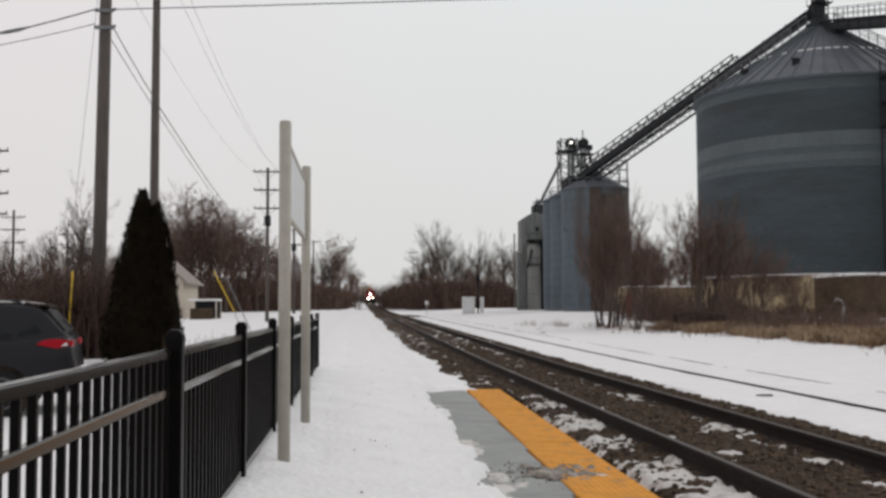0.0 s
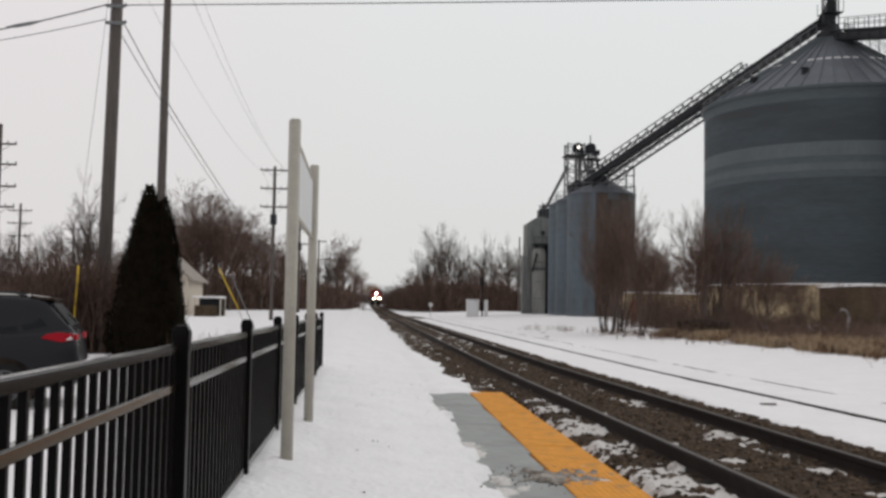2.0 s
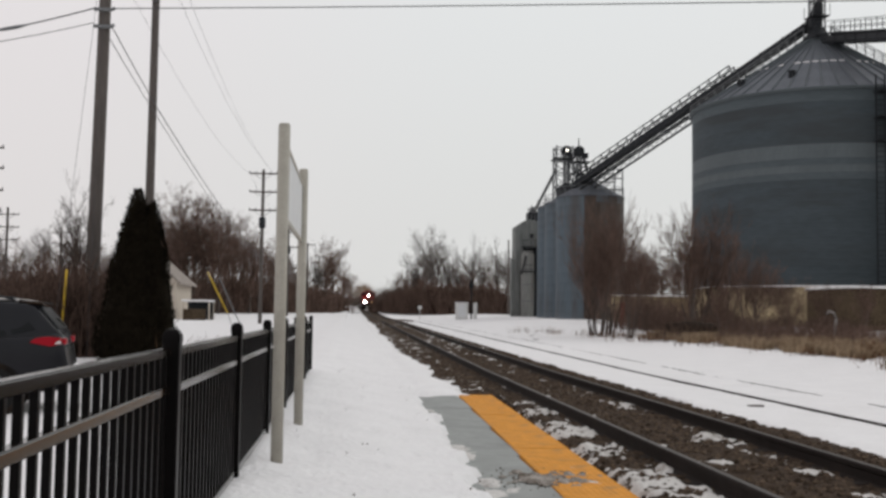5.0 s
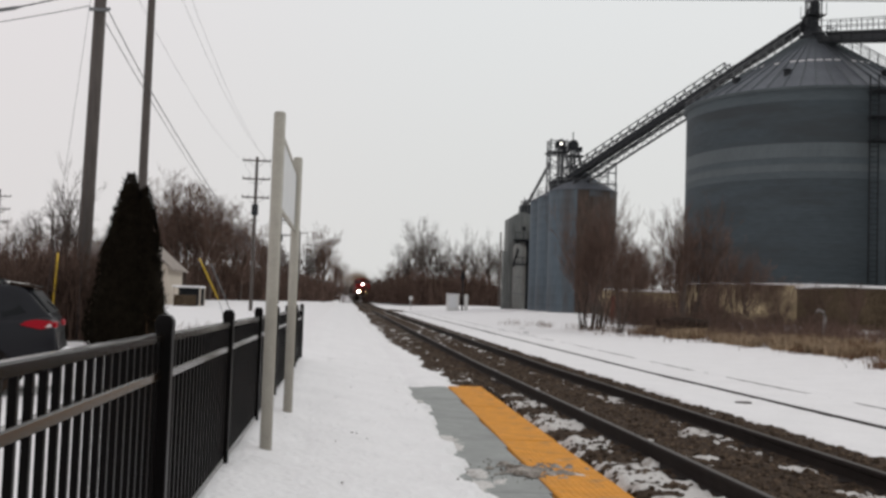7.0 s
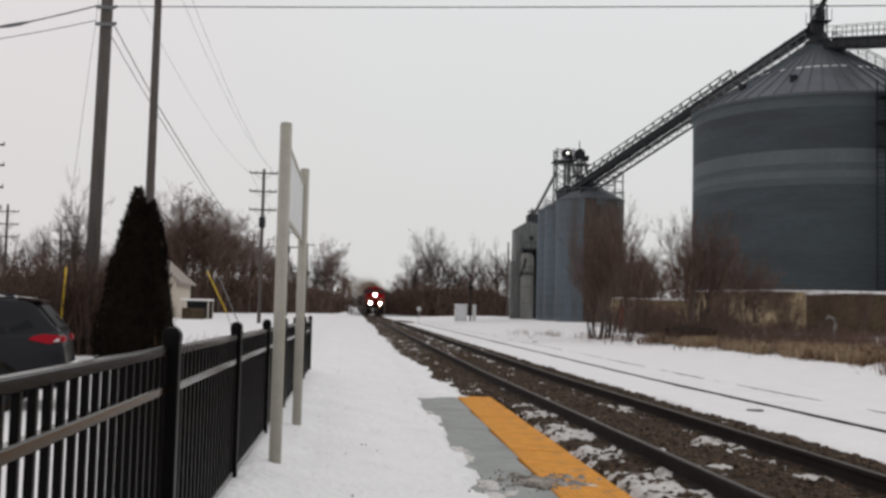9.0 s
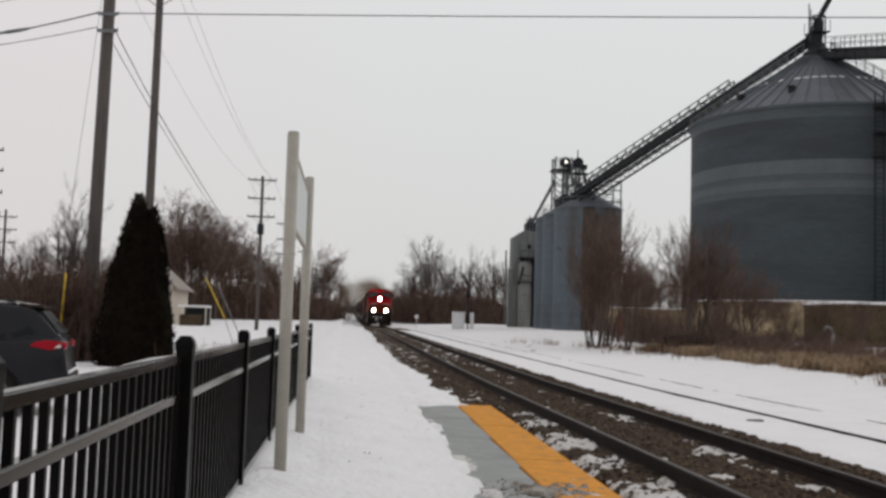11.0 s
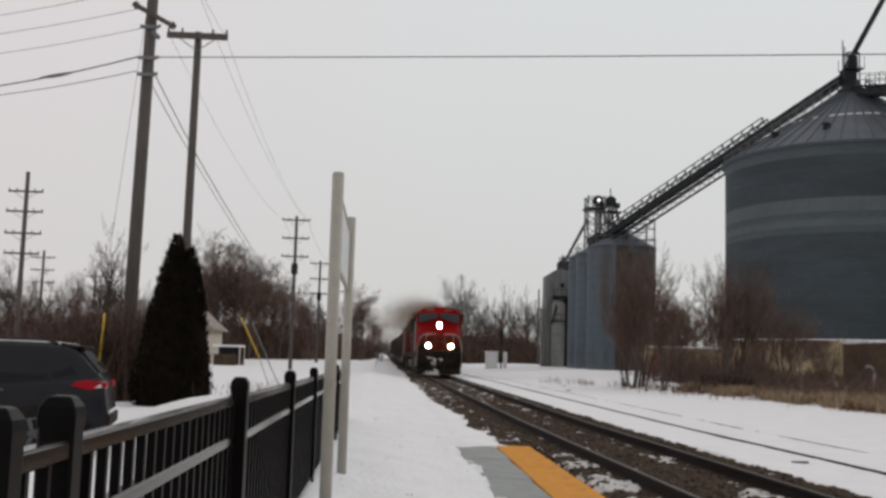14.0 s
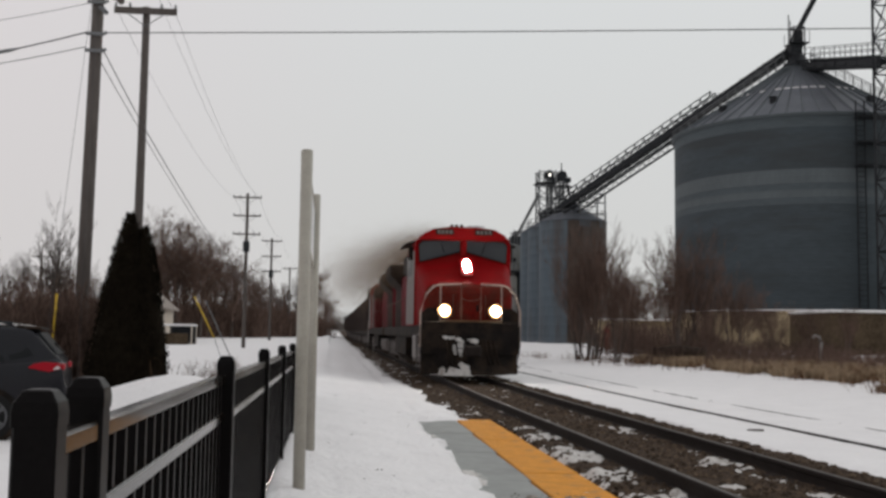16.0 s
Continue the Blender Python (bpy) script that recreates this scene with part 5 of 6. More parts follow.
def lattice_tower():
    x, y = 40.6, 72.2
    t = thing("leg_tower", "dark steel lattice tower beside the grain bin", "tower", at=pose(x, y, 0))
    f, w = Mesh(), 1.15
    cs = [(-w, -w), (w, -w), (w, w), (-w, w)]
    for cx, cy in cs:
        f = Mesh()
        bar(f, (cx, cy, -0.3), (cx, cy, 40.0), 0.16)
        part("leg", f, dark_steel, t)
    br = Mesh()
    k = 15
    for i in range(k):
        z0, z1 = 40.0 * i / k, 40.0 * (i + 1) / k
        for j in range(4):
            a, b = cs[j], cs[(j + 1) % 4]
            bar(br, (*a, z1), (*b, z1), 0.09)
            bar(br, (*a, z0), (*b, z1), 0.075)
            bar(br, (*b, z0), (*a, z1), 0.075)
    part("bracing", br, dark_steel, t)
    for x0 in (-0.4, 0.15):
        part("bucket_leg", Mesh().box(x0, x0 + 0.3, -0.3, 0.3, 0, 40, 0.02), grey_steel, t)
    # the bridge from the peak of the bin
    h = Mesh()
    a, b = Vector((-0.2, 14.6, 25.7)), Vector((0, 1.0, 22.4))
    for sx in (-0.7, 0.7):
        for z in (-0.45, 0.35):
            bar(h, a + Vector((sx, 0, z)), b + Vector((sx, 0, z)), 0.12)
        for z in (0.9, 1.4):
            bar(h, a + Vector((sx, 0, z)), b + Vector((sx, 0, z)), 0.04)
        for i in range(9):
            q = a.lerp(b, i / 8) + Vector((sx, 0, 0))
            bar(h, q + Vector((0, 0, -0.45)), q + Vector((0, 0, 1.4)), 0.05)
    h.hull([(sx, y, z) for sx in (-0.75, 0.65) for y, z in ((1.0, 22.1), (1.0, 22.55), (14.6, 25.4), (14.6, 25.85))], [[0, 1, 3, 2], [4, 5, 7, 6], [0, 1, 5, 4], [2, 3, 7, 6], [0, 2, 6, 4], [1, 3, 7, 5]])
    part("bridge", h, dark_steel, t, "dark bridge to the bin peak")


lattice_tower()


def pit_shed():
    z = ground_z(34, 66)
    s = thing("pit_shed", "low brown flat-roofed shed with snow on the roof", "shed", at=pose(36.5, 69.5, z - 0.3))
    part("wall", Mesh().box(-3.85, 16, -2.5, 4.0, -0.5, 3.15, 0.05), brown_wall, s)
    part("snow_cap", Mesh().box(-4.0, 16.1, -2.65, 4.1, 3.15, 3.33, 0.08), snow, s, "snow on the flat roof")


pit_shed()


def low_wall():
    z = ground_z(28, 95)
    w = thing("low_wall", "low tan concrete wall with snow along its top", "wall", at=pose(28.5, 95.0, z))
    for i in range(5):
        part("panel", Mesh().box(-5.0 + 2.0 * i, -3.02 + 2.0 * i, 0.0, 0.35, -0.5, 2.35, 0.03), old_concrete, w)
    part("snow_cap", Mesh().box(-5.05, 5.0, -0.06, 0.42, 2.35, 2.52, 0.06), snow, w, "snow along the wall top")


low_wall()


def switch_stand():
    z = ground_z(20.9, 45)
    s = thing("switch_stand", "weathered pale metal stand leaning in dry grass", "stand", at=pose(20.9, 45.0, z, 0, 6, 0))
    part("post", Mesh().tube([(0, 0, -0.2), (0, 0, 1.0)], 0.07, 8), loco_grey, s)
    part("arm", Mesh().tube([(0, 0, 1.0), (-0.12, 0, 1.22), (-0.34, 0, 1.28), (-0.42, 0, 1.15)], 0.06, 8), loco_grey, s)
    part("foot", Mesh().box(-0.25, 0.25, -0.2, 0.2, -0.15, 0.12, 0.02), loco_grey, s)


switch_stand()


# ---- smaller things across the tracks ----
def cabinet():
    x, y = 13.1, 125.0
    z = ground_z(x, y) + 0.5
    c = thing("signal_cabinet", "white metal trackside signal cabinet in snow", "cabinet", at=pose(x, y, z))
    part("body", Mesh().box(-0.75, 0.65, -0.7, 0.7, -0.7, 1.45, 0.04), box_white, c)
    part("roof", Mesh().box(-0.82, 0.72, -0.78, 0.78, 1.45, 1.54, 0.03), snow, c)
    part("door", Mesh().box(-0.55, 0.35, -0.73, -0.70, -0.2, 1.3, 0.01), sign_white, c)
    d = thing("relay_box", "narrow white relay box beside the cabinet", "cabinet", at=pose(14.6, 124.6, z))
    part("body", Mesh().box(-0.18, 0.24, -0.3, 0.3, -0.7, 1.5, 0.03), box_white, d)
    part("mast", Mesh().tube([(-0.45, 0, -0.6), (-0.45, 0, 4.4)], 0.09, 8), dark_steel, d, "dark signal mast")
    part("signal_head", Mesh().tube([(-0.45, -0.18, 3.6), (-0.45, -0.12, 3.6)], 0.3, 14).box(-0.6, -0.3, -0.12, 0.14, 3.2, 4.2, 0.04), dark_steel, d)


cabinet()
single("whistle_post", Mesh().tube([(0, 0, -0.3), (0, 0, 1.4)], 0.04, 6).tube([(0, -0.04, 1.4), (0, -0.07, 1.4)], 0.24, 14), box_white, "small round white trackside marker on a post", "marker", at=pose(7.6, 119, grade(119)))
for x, y, h in ((19.2, 74.0, 1.7), (25.4, 150, 4.0)):
    r = thing("red_marker", "dull red metal post and panel in the brush", "marker", "red markers", at=pose(x, y, ground_z(x, y)))
    part("post", Mesh().box(-0.12, 0.12, -0.12, 0.12, -0.3, h, 0.02), red_sign, r)
    part("panel", Mesh().box(-0.24, 0.24, -0.2, -0.13, h - 0.75, h - 0.1, 0.02), red_sign, r)
single("fallen_log", Mesh().tube([(0, 0, 0), (1.2, 0.2, 0.12), (2.6, 0.1, 0.05)], [0.34, 0.36, 0.27], 9), tie_wood, "dark fallen log lying in the brush", "log", at=pose(14.7, 49.0, ground_z(15, 49) + 0.33))
random.seed(19)
for x, y in ((6.2, 17.2), (9.0, 52), (10.2, 60)):
    single("snow_debris", Mesh().box(-0.13, 0.13, -0.035, 0.035, -0.03, 0.02, 0.01), pole_wood, "grey splinter of wood lying in the snow", "debris", "pieces of debris", at=pose(x, y, ground_z(x, y) + 0.01, 0, 0, random.uniform(-15, 15)))


def crossing():
    y = 205
    c = thing("grade_crossing", "dark plank road crossing over the tracks", "crossing", kind="structure")
    part("deck", Mesh().box(TRACK_X - 9, TRACK_X + 11, y - 3, y + 3, grade(y) - 0.05, grade(y) + 0.02, 0.01), tie_wood, c)


crossing()


def farm_crossing():
    """A rutted patch of dark gravel where a track crosses the rails and meets the siding."""
    def top(x, y):
        edge = min(smooth(1.3, 2.0, x), 1 - smooth(6.0, 7.6, x + 0.5 * wave(x, y, 0.8, 41.0)), smooth(106, 110, y + 2 * wave(x, y, 0.6, 42.0)), 1 - smooth(124, 130, y))
        return grade(y) - 0.35 + 0.33 * edge + 0.02 * wave(x, y, 2.0, 43.0)
    m = Mesh().grid(steps((1.2, 8.0, 0.25)), steps((104, 132, 0.7)), top)
    tagged(part("gravel_crossing", m, ballast), "dark gravel farm crossing over the rails", "crossing", kind="structure")


farm_crossing()


# ---- across the field ----
def house():
    y = 100
    z = ground_z(-18, y) - 0.3
    h = thing("house", "small beige gabled house with snow-dusted grey roof", "house", at=pose(-18.9, y, z))
    w, e, r = 2.35, 3.85, 6.0
    body = Mesh().box(-w, w, 0, 9, -0.5, e)
    body.prism([(-w, e), (w, e), (0, r)], "y", 0, 9)
    part("wall", body, house_paint, h)
    for s in (-1, 1):
        m = Mesh()
        m.prism([(0, r + 0.02), (0, r + 0.2), (s * (w + 0.5), e - 0.14), (s * (w + 0.5), e - 0.3)], "y", -0.45, 9.45)
        part("roof", m, roof_shingle, h)
    for x in (1.2, -1.2):
        win = part("window", Mesh().box(x - 0.5, x + 0.5, -0.06, 0.02, 1.3, 2.6, 0.01), sign_white, h)
        part("pane", Mesh().box(x - 0.42, x + 0.42, -0.07, -0.05, 1.38, 2.52), dark_glass, win)
    c = thing("carport", "dark open lean-to with snow on its roof beside the house", "carport", at=pose(-14.2, 98, z))
    for x in (-1.35, 1.0):
        for yy in (0, 3):
            m = Mesh()
            bar(m, (x, yy, -0.3), (x, yy, 2.1), 0.1)
            part("post", m, house_paint, c)
    part("back_wall", Mesh().box(-1.35, 1.0, 2.7, 3.0, -0.3, 2.1, 0.02), dark_steel, c)
    part("side_wall", Mesh().box(-1.35, 0.7, -0.1, 0.0, -0.3, 1.3, 0.02), brown_wall, c)
    part("roof", Mesh().box(-1.5, 1.1, -0.3, 3.2, 1.98, 2.16, 0.06), snow, c, "snow on the lean-to roof")


house()


def far_car(x, y, colour, label, turn):
    z = (ground_z(x, y) if y < 140 else grade(y) + 0.1)
    c = thing("parked_car", label, "car", "parked cars", at=pose(x, y, z, 0, 0, turn))
    m = Mesh().box(-2.2, 2.2, -0.85, 0.85, 0.3, 0.85, 0.12)
    part("body", m, colour, c)
    part("cabin", Mesh().prism([(-1.7, 0.85), (1.0, 0.85), (0.4, 1.42), (-1.2, 1.42)], "y", -0.75, 0.75), dark_glass, c)
    part("roof_snow", Mesh().box(-1.2, 0.4, -0.72, 0.72, 1.42, 1.52, 0.04), snow, c)
    for x in (-1.35, 1.35):
        for s in (-0.8, 0.8):
            part("wheel", Mesh().tube([(x, s - 0.1, 0.32), (x, s + 0.1, 0.32)], 0.32, 14), tyre, c)


far_car(-14.3, 172, box_white, "small white car parked beyond the field", 8)
far_car(-3.6, 196, loco_grey, "grey car waiting at the crossing", 4)
for x, y in ((-23, 62), (-20.5, 64)):
    far_car(x, y, suv_paint, "dark parked car with a snowy roof", 20)


# ---- the parked vehicle ----
def suv():
    """Built nose towards +x, rear towards -x, wheels on z 0."""
    c = thing("suv", "dark blue-grey parked suv with red tail light on snow", "car", at=pose(-6.90, 18.6, -0.36, 0, 0, 190))
    half = 0.93

    def tail(x):
        """Draws in the overhang behind the rear wheels."""
        return x if x > -1.7 else -1.7 + (x + 1.7) * 0.80

    def body_ring(x, w, z0, z1):
        x = tail(x)
        q = [(w * 0.86, z0), (w * 0.97, z0 + 0.06), (w, z0 + 0.20 * (z1 - z0) + 0.05), (w, z0 + 0.60 * (z1 - z0)), (w * 0.988, z1 - 0.10 * (z1 - z0)), (w * 0.955, z1 - 0.02), (w * 0.88, z1)]
        return [(x, -y, z) for y, z in q] + [(x, y, z) for y, z in q[::-1]]

    body = Mesh().loft([body_ring(*q) for q in ((-2.50, 0.74, 0.52, 0.70), (-2.485, 0.82, 0.45, 0.76), (-2.44, 0.87, 0.40, 0.92), (-2.40, 0.89, 0.37, 1.10), (-2.35, 0.905, 0.35, 1.20), (-2.25, 0.92, 0.34, 1.235),
                                                (-1.8, 0.93, 0.32, 1.20), (-0.9, 0.935, 0.30, 1.15), (0.2, 0.935, 0.30, 1.10), (1.2, 0.93, 0.30, 1.05), (1.8, 0.915, 0.32, 0.99), (2.15, 0.87, 0.35, 0.90), (2.32, 0.78, 0.40, 0.78), (2.38, 0.6, 0.45, 0.66))])
    part("body", body, suv_paint, c)

    def cab_ring(x, wb, zb, wt, zt):
        x = tail(x)
        q = [(wb, zb), (wb * 0.985, zb + 0.15 * (zt - zb)), (wb + (wt - wb) * 0.72, zb + 0.72 * (zt - zb)), (wt, zb + 0.90 * (zt - zb)), (wt * 0.94, zb + 0.965 * (zt - zb)), (wt * 0.80, zt)]
        return [(x, -y, z) for y, z in q] + [(x, 0, zt + 0.015)] + [(x, y, z) for y, z in q[::-1]]

    cabin = Mesh().loft([cab_ring(*q) for q in ((-2.355, 0.82, 1.14, 0.80, 1.215), (-2.22, 0.86, 1.14, 0.77, 1.33), (-2.05, 0.875, 1.13, 0.74, 1.49), (-1.90, 0.88, 1.12, 0.72, 1.62), (-1.80, 0.88, 1.12, 0.71, 1.685),
                                                (-1.65, 0.885, 1.11, 0.71, 1.725), (-1.2, 0.89, 1.10, 0.71, 1.755), (-0.4, 0.89, 1.07, 0.71, 1.76), (0.1, 0.89, 1.05, 0.70, 1.72), (0.4, 0.89, 1.03, 0.70, 1.60), (0.9, 0.88, 1.01, 0.72, 1.28), (1.3, 0.86, 0.99, 0.74, 1.06))])
    part("cabin", cabin, suv_paint, c)

    def pane(name, points, off=0.010):
        for s in (-1, 1):
            m = Mesh()
            q = [(tail(x), s * (0.875 - 0.155 * (z - 1.19) / 0.38 * (0.8 if z < 1.4 else 1.0) + off), z) for x, z in points]
            m.face(q if s < 0 else q[::-1])
            part(name, m, dark_glass, c)
    pane("side_window", [(-1.42, 1.20), (-0.62, 1.17), (-0.62, 1.60), (-1.28, 1.59)])
    pane("side_window", [(-0.55, 1.17), (0.35, 1.14), (0.05, 1.56), (-0.55, 1.60)])
    pane("quarter_window", [(-1.86, 1.30), (-1.50, 1.21), (-1.36, 1.57), (-1.60, 1.55)])
    rear = Mesh()
    rear.loft([[(tail(x), y, z) for x, y, z in ring] for ring in ([(-2.29, -0.72, 1.31), (-2.29, 0.72, 1.31), (-1.94, 0.64, 1.64), (-1.94, -0.64, 1.64)], [(-2.20, -0.73, 1.28), (-2.20, 0.73, 1.28), (-1.85, 0.65, 1.62), (-1.85, -0.65, 1.62)])], smooth=False)
    part("rear_window", rear, dark_glass, c)
    part("spoiler", Mesh().loft([[(x, y * k, z) for x, z in ((-1.93, 1.69), (-1.90, 1.715), (-1.55, 1.76), (-1.55, 1.70))] for y, k in ((-0.66, 1.0), (-0.64, 1.0), (0.64, 1.0), (0.66, 1.0))], smooth=False), loco_black, c)
    for s in (-1, 1):
        lamp = Mesh().prism([(-1.76, 1.10), (-2.06, 1.04), (-2.235, 1.08), (-2.225, 1.17), (-2.0, 1.19), (-1.84, 1.16)], "y", min(s * 0.86, s * (half + 0.012)), max(s * 0.86, s * (half + 0.012)))
        part("tail_light", lamp, red_plastic, c, "red tail light")
        part("tail_light_inner", Mesh().box(-2.285, -2.22, min(s * 0.52, s * 0.87), max(s * 0.52, s * 0.87), 1.06, 1.16, 0.02), red_plastic, c, "red tail light")
        part("reversing_light", Mesh().prism([(-2.12, 1.07), (-2.23, 1.085), (-2.20, 1.135)], "y", min(s * 0.90, s * (half + 0.020)), max(s * 0.90, s * (half + 0.020))), box_white, c, "pale reversing light")
        part("roof_rack", Mesh().tube([(-1.5, s * 0.60, 1.745), (-1.3, s * 0.60, 1.80), (-0.3, s * 0.60, 1.80), (-0.1, s * 0.60, 1.74)], 0.018, 6), dark_steel, c)
        part("side_trim", Mesh().box(-0.80, -0.20, s * (half + 0.012) - 0.012, s * (half + 0.012) + 0.012, 1.005, 1.035, 0.006), rim_alloy, c, "bright metal door trim")
        part("side_cladding", Mesh().box(-2.1, 2.1, s * half - 0.012, s * half + 0.012, 0.36, 0.52, 0.01), loco_black, c)
    part("rear_bumper", Mesh().loft([[(x, y, z) for x, z in ((-2.37, 0.48), (-2.37, 0.64), (-2.30, 0.68), (-2.15, 0.66), (-2.15, 0.42))] for y in (-0.84, -0.80, 0.80, 0.84)], smooth=False), loco_black, c)
    part("snow_rim", Mesh().box(-2.365, -2.29, -0.78, 0.78, 0.675, 0.715, 0.012), snow, c)
    # a thin pale layer over the middle of the roof
    part("roof_snow", Mesh().loft([[(x, -0.62, z), (x, -0.4, z + 0.03), (x, 0.4, z + 0.03), (x, 0.62, z)] for x, z in ((-1.72, 1.715), (-1.4, 1.748), (-0.9, 1.757), (-0.3, 1.757), (0.0, 1.73))]), dirty_snow, c, "thin pale layer on the roof")
    part("rear_wiper", Mesh().tube([(-2.20, 0.1, 1.34), (-2.09, 0.35, 1.47)], 0.012, 5), loco_black, c)
    for x in (-1.26, 1.42):
        for s in (-1, 1):
            arch = Mesh().tube([(x, s * (half - 0.10), 0.36), (x, s * (half + 0.012), 0.36)], 0.43, 24)
            part("wheel_arch", arch, loco_black, c)
            w = part("wheel", Mesh().tube([(x, s * (half - 0.20), 0.36), (x, s * (half + 0.01), 0.36), (x, s * (half + 0.02), 0.36)], [0.355, 0.355, 0.33], 24), tyre, c)
            rim = Mesh()
            for k in range(5):
                a = 2 * math.pi * k / 5 + 0.3
                t = Matrix.Translation((x, s * (half + 0.03), 0.36)) @ Matrix.Rotation(a, 4, "Y")
                rim.box(-0.035, 0.035, -0.015, 0.015, 0.03, 0.235, 0.01, t)
            rim.lathe([(0.06, -0.01), (0.06, 0.01)], 10)
            for i in range(len(rim.v) - 20, len(rim.v)):
                v = rim.v[i]
                rim.v[i] = (x + v[0], s * (half + 0.035) + v[2], 0.36 + v[1])
            n = 24
            i0 = len(rim.v)
            for rr in (0.22, 0.25):
                for k in range(n):
                    a = 2 * math.pi * k / n
                    rim.v.append((x + rr * math.cos(a), s * (half + 0.032), 0.36 + rr * math.sin(a)))
            for k in range(n):
                rim.f.append((i0 + k, i0 + (k + 1) % n, i0 + n + (k + 1) % n, i0 + n + k))
                rim.s.append(False)
            part("rim", rim, rim_alloy, w, "dark five-spoke rim")


suv()


# ---- the train: built with its front at y 0, running towards -y ----
def wheelset(parent, y, r=0.53):
    for s in (-1, 1):
        m = Mesh().tube([(s * 0.70, y, r), (s * 0.735, y, r), (s * 0.735, y, r), (s * 0.85, y, r)], [r + 0.03, r + 0.03, r, r - 0.02], 22)
        part("wheel", m, wheel_steel, parent)


def bogie(v, y, axles, length):
    for s in (-1, 1):
        m = Mesh()
        m.prism([(y - length / 2, 0.55), (y + length / 2, 0.55), (y + length / 2 - 0.3, 0.95), (y + 0.9, 1.0), (y - 0.9, 1.0), (y - length / 2 + 0.3, 0.95)], "x", min(s * 0.92, s * 1.12), max(s * 0.92, s * 1.12))
        for a in axles:
            m.box(min(s * 1.10, s * 1.26), max(s * 1.10, s * 1.26), y + a - 0.17, y + a + 0.17, 0.36, 0.74, 0.04)
            m.tube([(s * 1.18, y + a - 0.42, 0.55), (s * 1.18, y + a - 0.42, 0.98)], 0.11, 8)
        part("bogie_frame", m, loco_grey, v, "dusty grey bogie side frame")
    for a in axles:
        wheelset(v, y + a)


def locomotive(front):
    label = "red and black diesel locomotive with headlights lit" if front else "red trailing diesel locomotive with dark roof"
    v = thing("locomotive", label, "locomotive", "locomotives")
    half = 1.56
    # frame, steps and pilot
    part("frame", Mesh().box(-1.52, 1.52, 0.5, 22.2, 1.22, 1.62, 0.04), loco_black, v)
    pilot = Mesh()
    pilot.prism([(-1.50, 0.75), (1.50, 0.75), (1.50, 1.62), (-1.50, 1.62)], "y", 0.10, 0.55)
    for s in (-1, 1):
        pilot.hull([(0, -0.35, 0.14), (0, -0.05, 0.95), (s * 1.48, 0.35, 0.16), (s * 1.48, 0.35, 0.95), (0, 0.4, 0.14), (0, 0.4, 0.95), (s * 1.48, 0.5, 0.16), (s * 1.48, 0.5, 0.95)],
                   [[0, 1, 3, 2], [4, 5, 7, 6], [0, 2, 6, 4], [1, 3, 7, 5], [2, 3, 7, 6], [0, 1, 5, 4]])
    part("snow_plough", pilot, loco_black, v, "black pilot with plough")
    cake = Mesh()
    xs, zs = steps((-1.2, 1.2, 0.05)), steps((0.12, 1.4, 0.05))

    def crust(x, z):
        n = 0.25 * noise.noise((x * 2.2, z * 1.6, 31.0)) + 0.3 * noise.noise((x * 6, z * 4, 32.0)) + 0.2 * noise.noise((x * 15, z * 12, 33.0))
        want = 0.55 - 0.75 * (1 - smooth(0.10, 0.30, abs(x + 0.42))) * (1 - smooth(0.95, 1.2, z)) - 0.95 * (1 - smooth(0.36, 0.62, z)) * (1 - smooth(0.34, 0.60, abs(x + 0.50))) + 0.6 * smooth(0.0, 0.25, x) * (1 - smooth(0.9, 1.0, z))
        want -= 0.50 * (1 - smooth(0.03, 0.16, abs(z - 1.16 + 0.10 * x))) * (1 - smooth(0.45, 0.85, abs(x + 0.30)))
        face = -0.05 - 0.30 * (0.95 - z) / 0.81 + abs(x) / 1.48 * (0.40 + 0.30 * (0.95 - z) / 0.81) if z < 0.95 else 0.09
        return face + 0.25 * smooth(0.05, 0.35, x) * (1 - smooth(0.93, 1.0, z)) - 0.10 * max(-0.5, min(0.5, n - want))
    cake.v = [(x, crust(x, z), z) for z in zs for x in xs]
    for q in range(len(zs) - 1):
        for p in range(len(xs) - 1):
            o = q * len(xs) + p
            cake.f.append((o, o + 1, o + len(xs) + 1, o + len(xs)))
            cake.s.append(True)
    part("snow_crust", cake, dirty_snow, v, "packed snow smeared over the plough")
    cp = Mesh().box(-0.16, 0.16, -0.55, 0.3, 0.72, 1.0, 0.05)
    cp.box(-0.24, 0.24, -0.62, -0.38, 0.68, 1.04, 0.06)
    part("coupler", cp, rail_rust, v)
    for s in (-1, 1):
        for k in range(3):
            hose = Mesh()
            x = s * (0.45 + 0.14 * k)
            hose.tube([(x, 0.08, 1.15), (x, -0.12, 0.95), (x + 0.04, -0.14, 0.6), (x + 0.1, -0.08, 0.45)], 0.028, 6)
            part("air_hose", hose, loco_black, v)
    for s in (-1, 1):
        for k in range(4):
            z = 0.35 + 0.32 * k
            part("step", Mesh().box(min(s * 1.12, s * 1.55), max(s * 1.12, s * 1.55), 0.35, 0.75, z, z + 0.05, 0.01), loco_grey, v)
    # nose and cab
    def nose_ring(y, w, top, r, crown):
        """Across the nose: upright sides, rounded shoulders, a low crown."""
        half_ring = [(w, 1.62), (w, top - r)]
        half_ring += [(w - r + r * math.cos(radians(q)), top - r + r * math.sin(radians(q))) for q in (25, 50, 75, 90)]
        half_ring += [((w - r) * 0.5, top + crown * 0.5)]
        pts = half_ring + [(0, top + crown)] + [(-x, z) for x, z in half_ring[::-1]]
        return [(x, y, z) for x, z in pts]

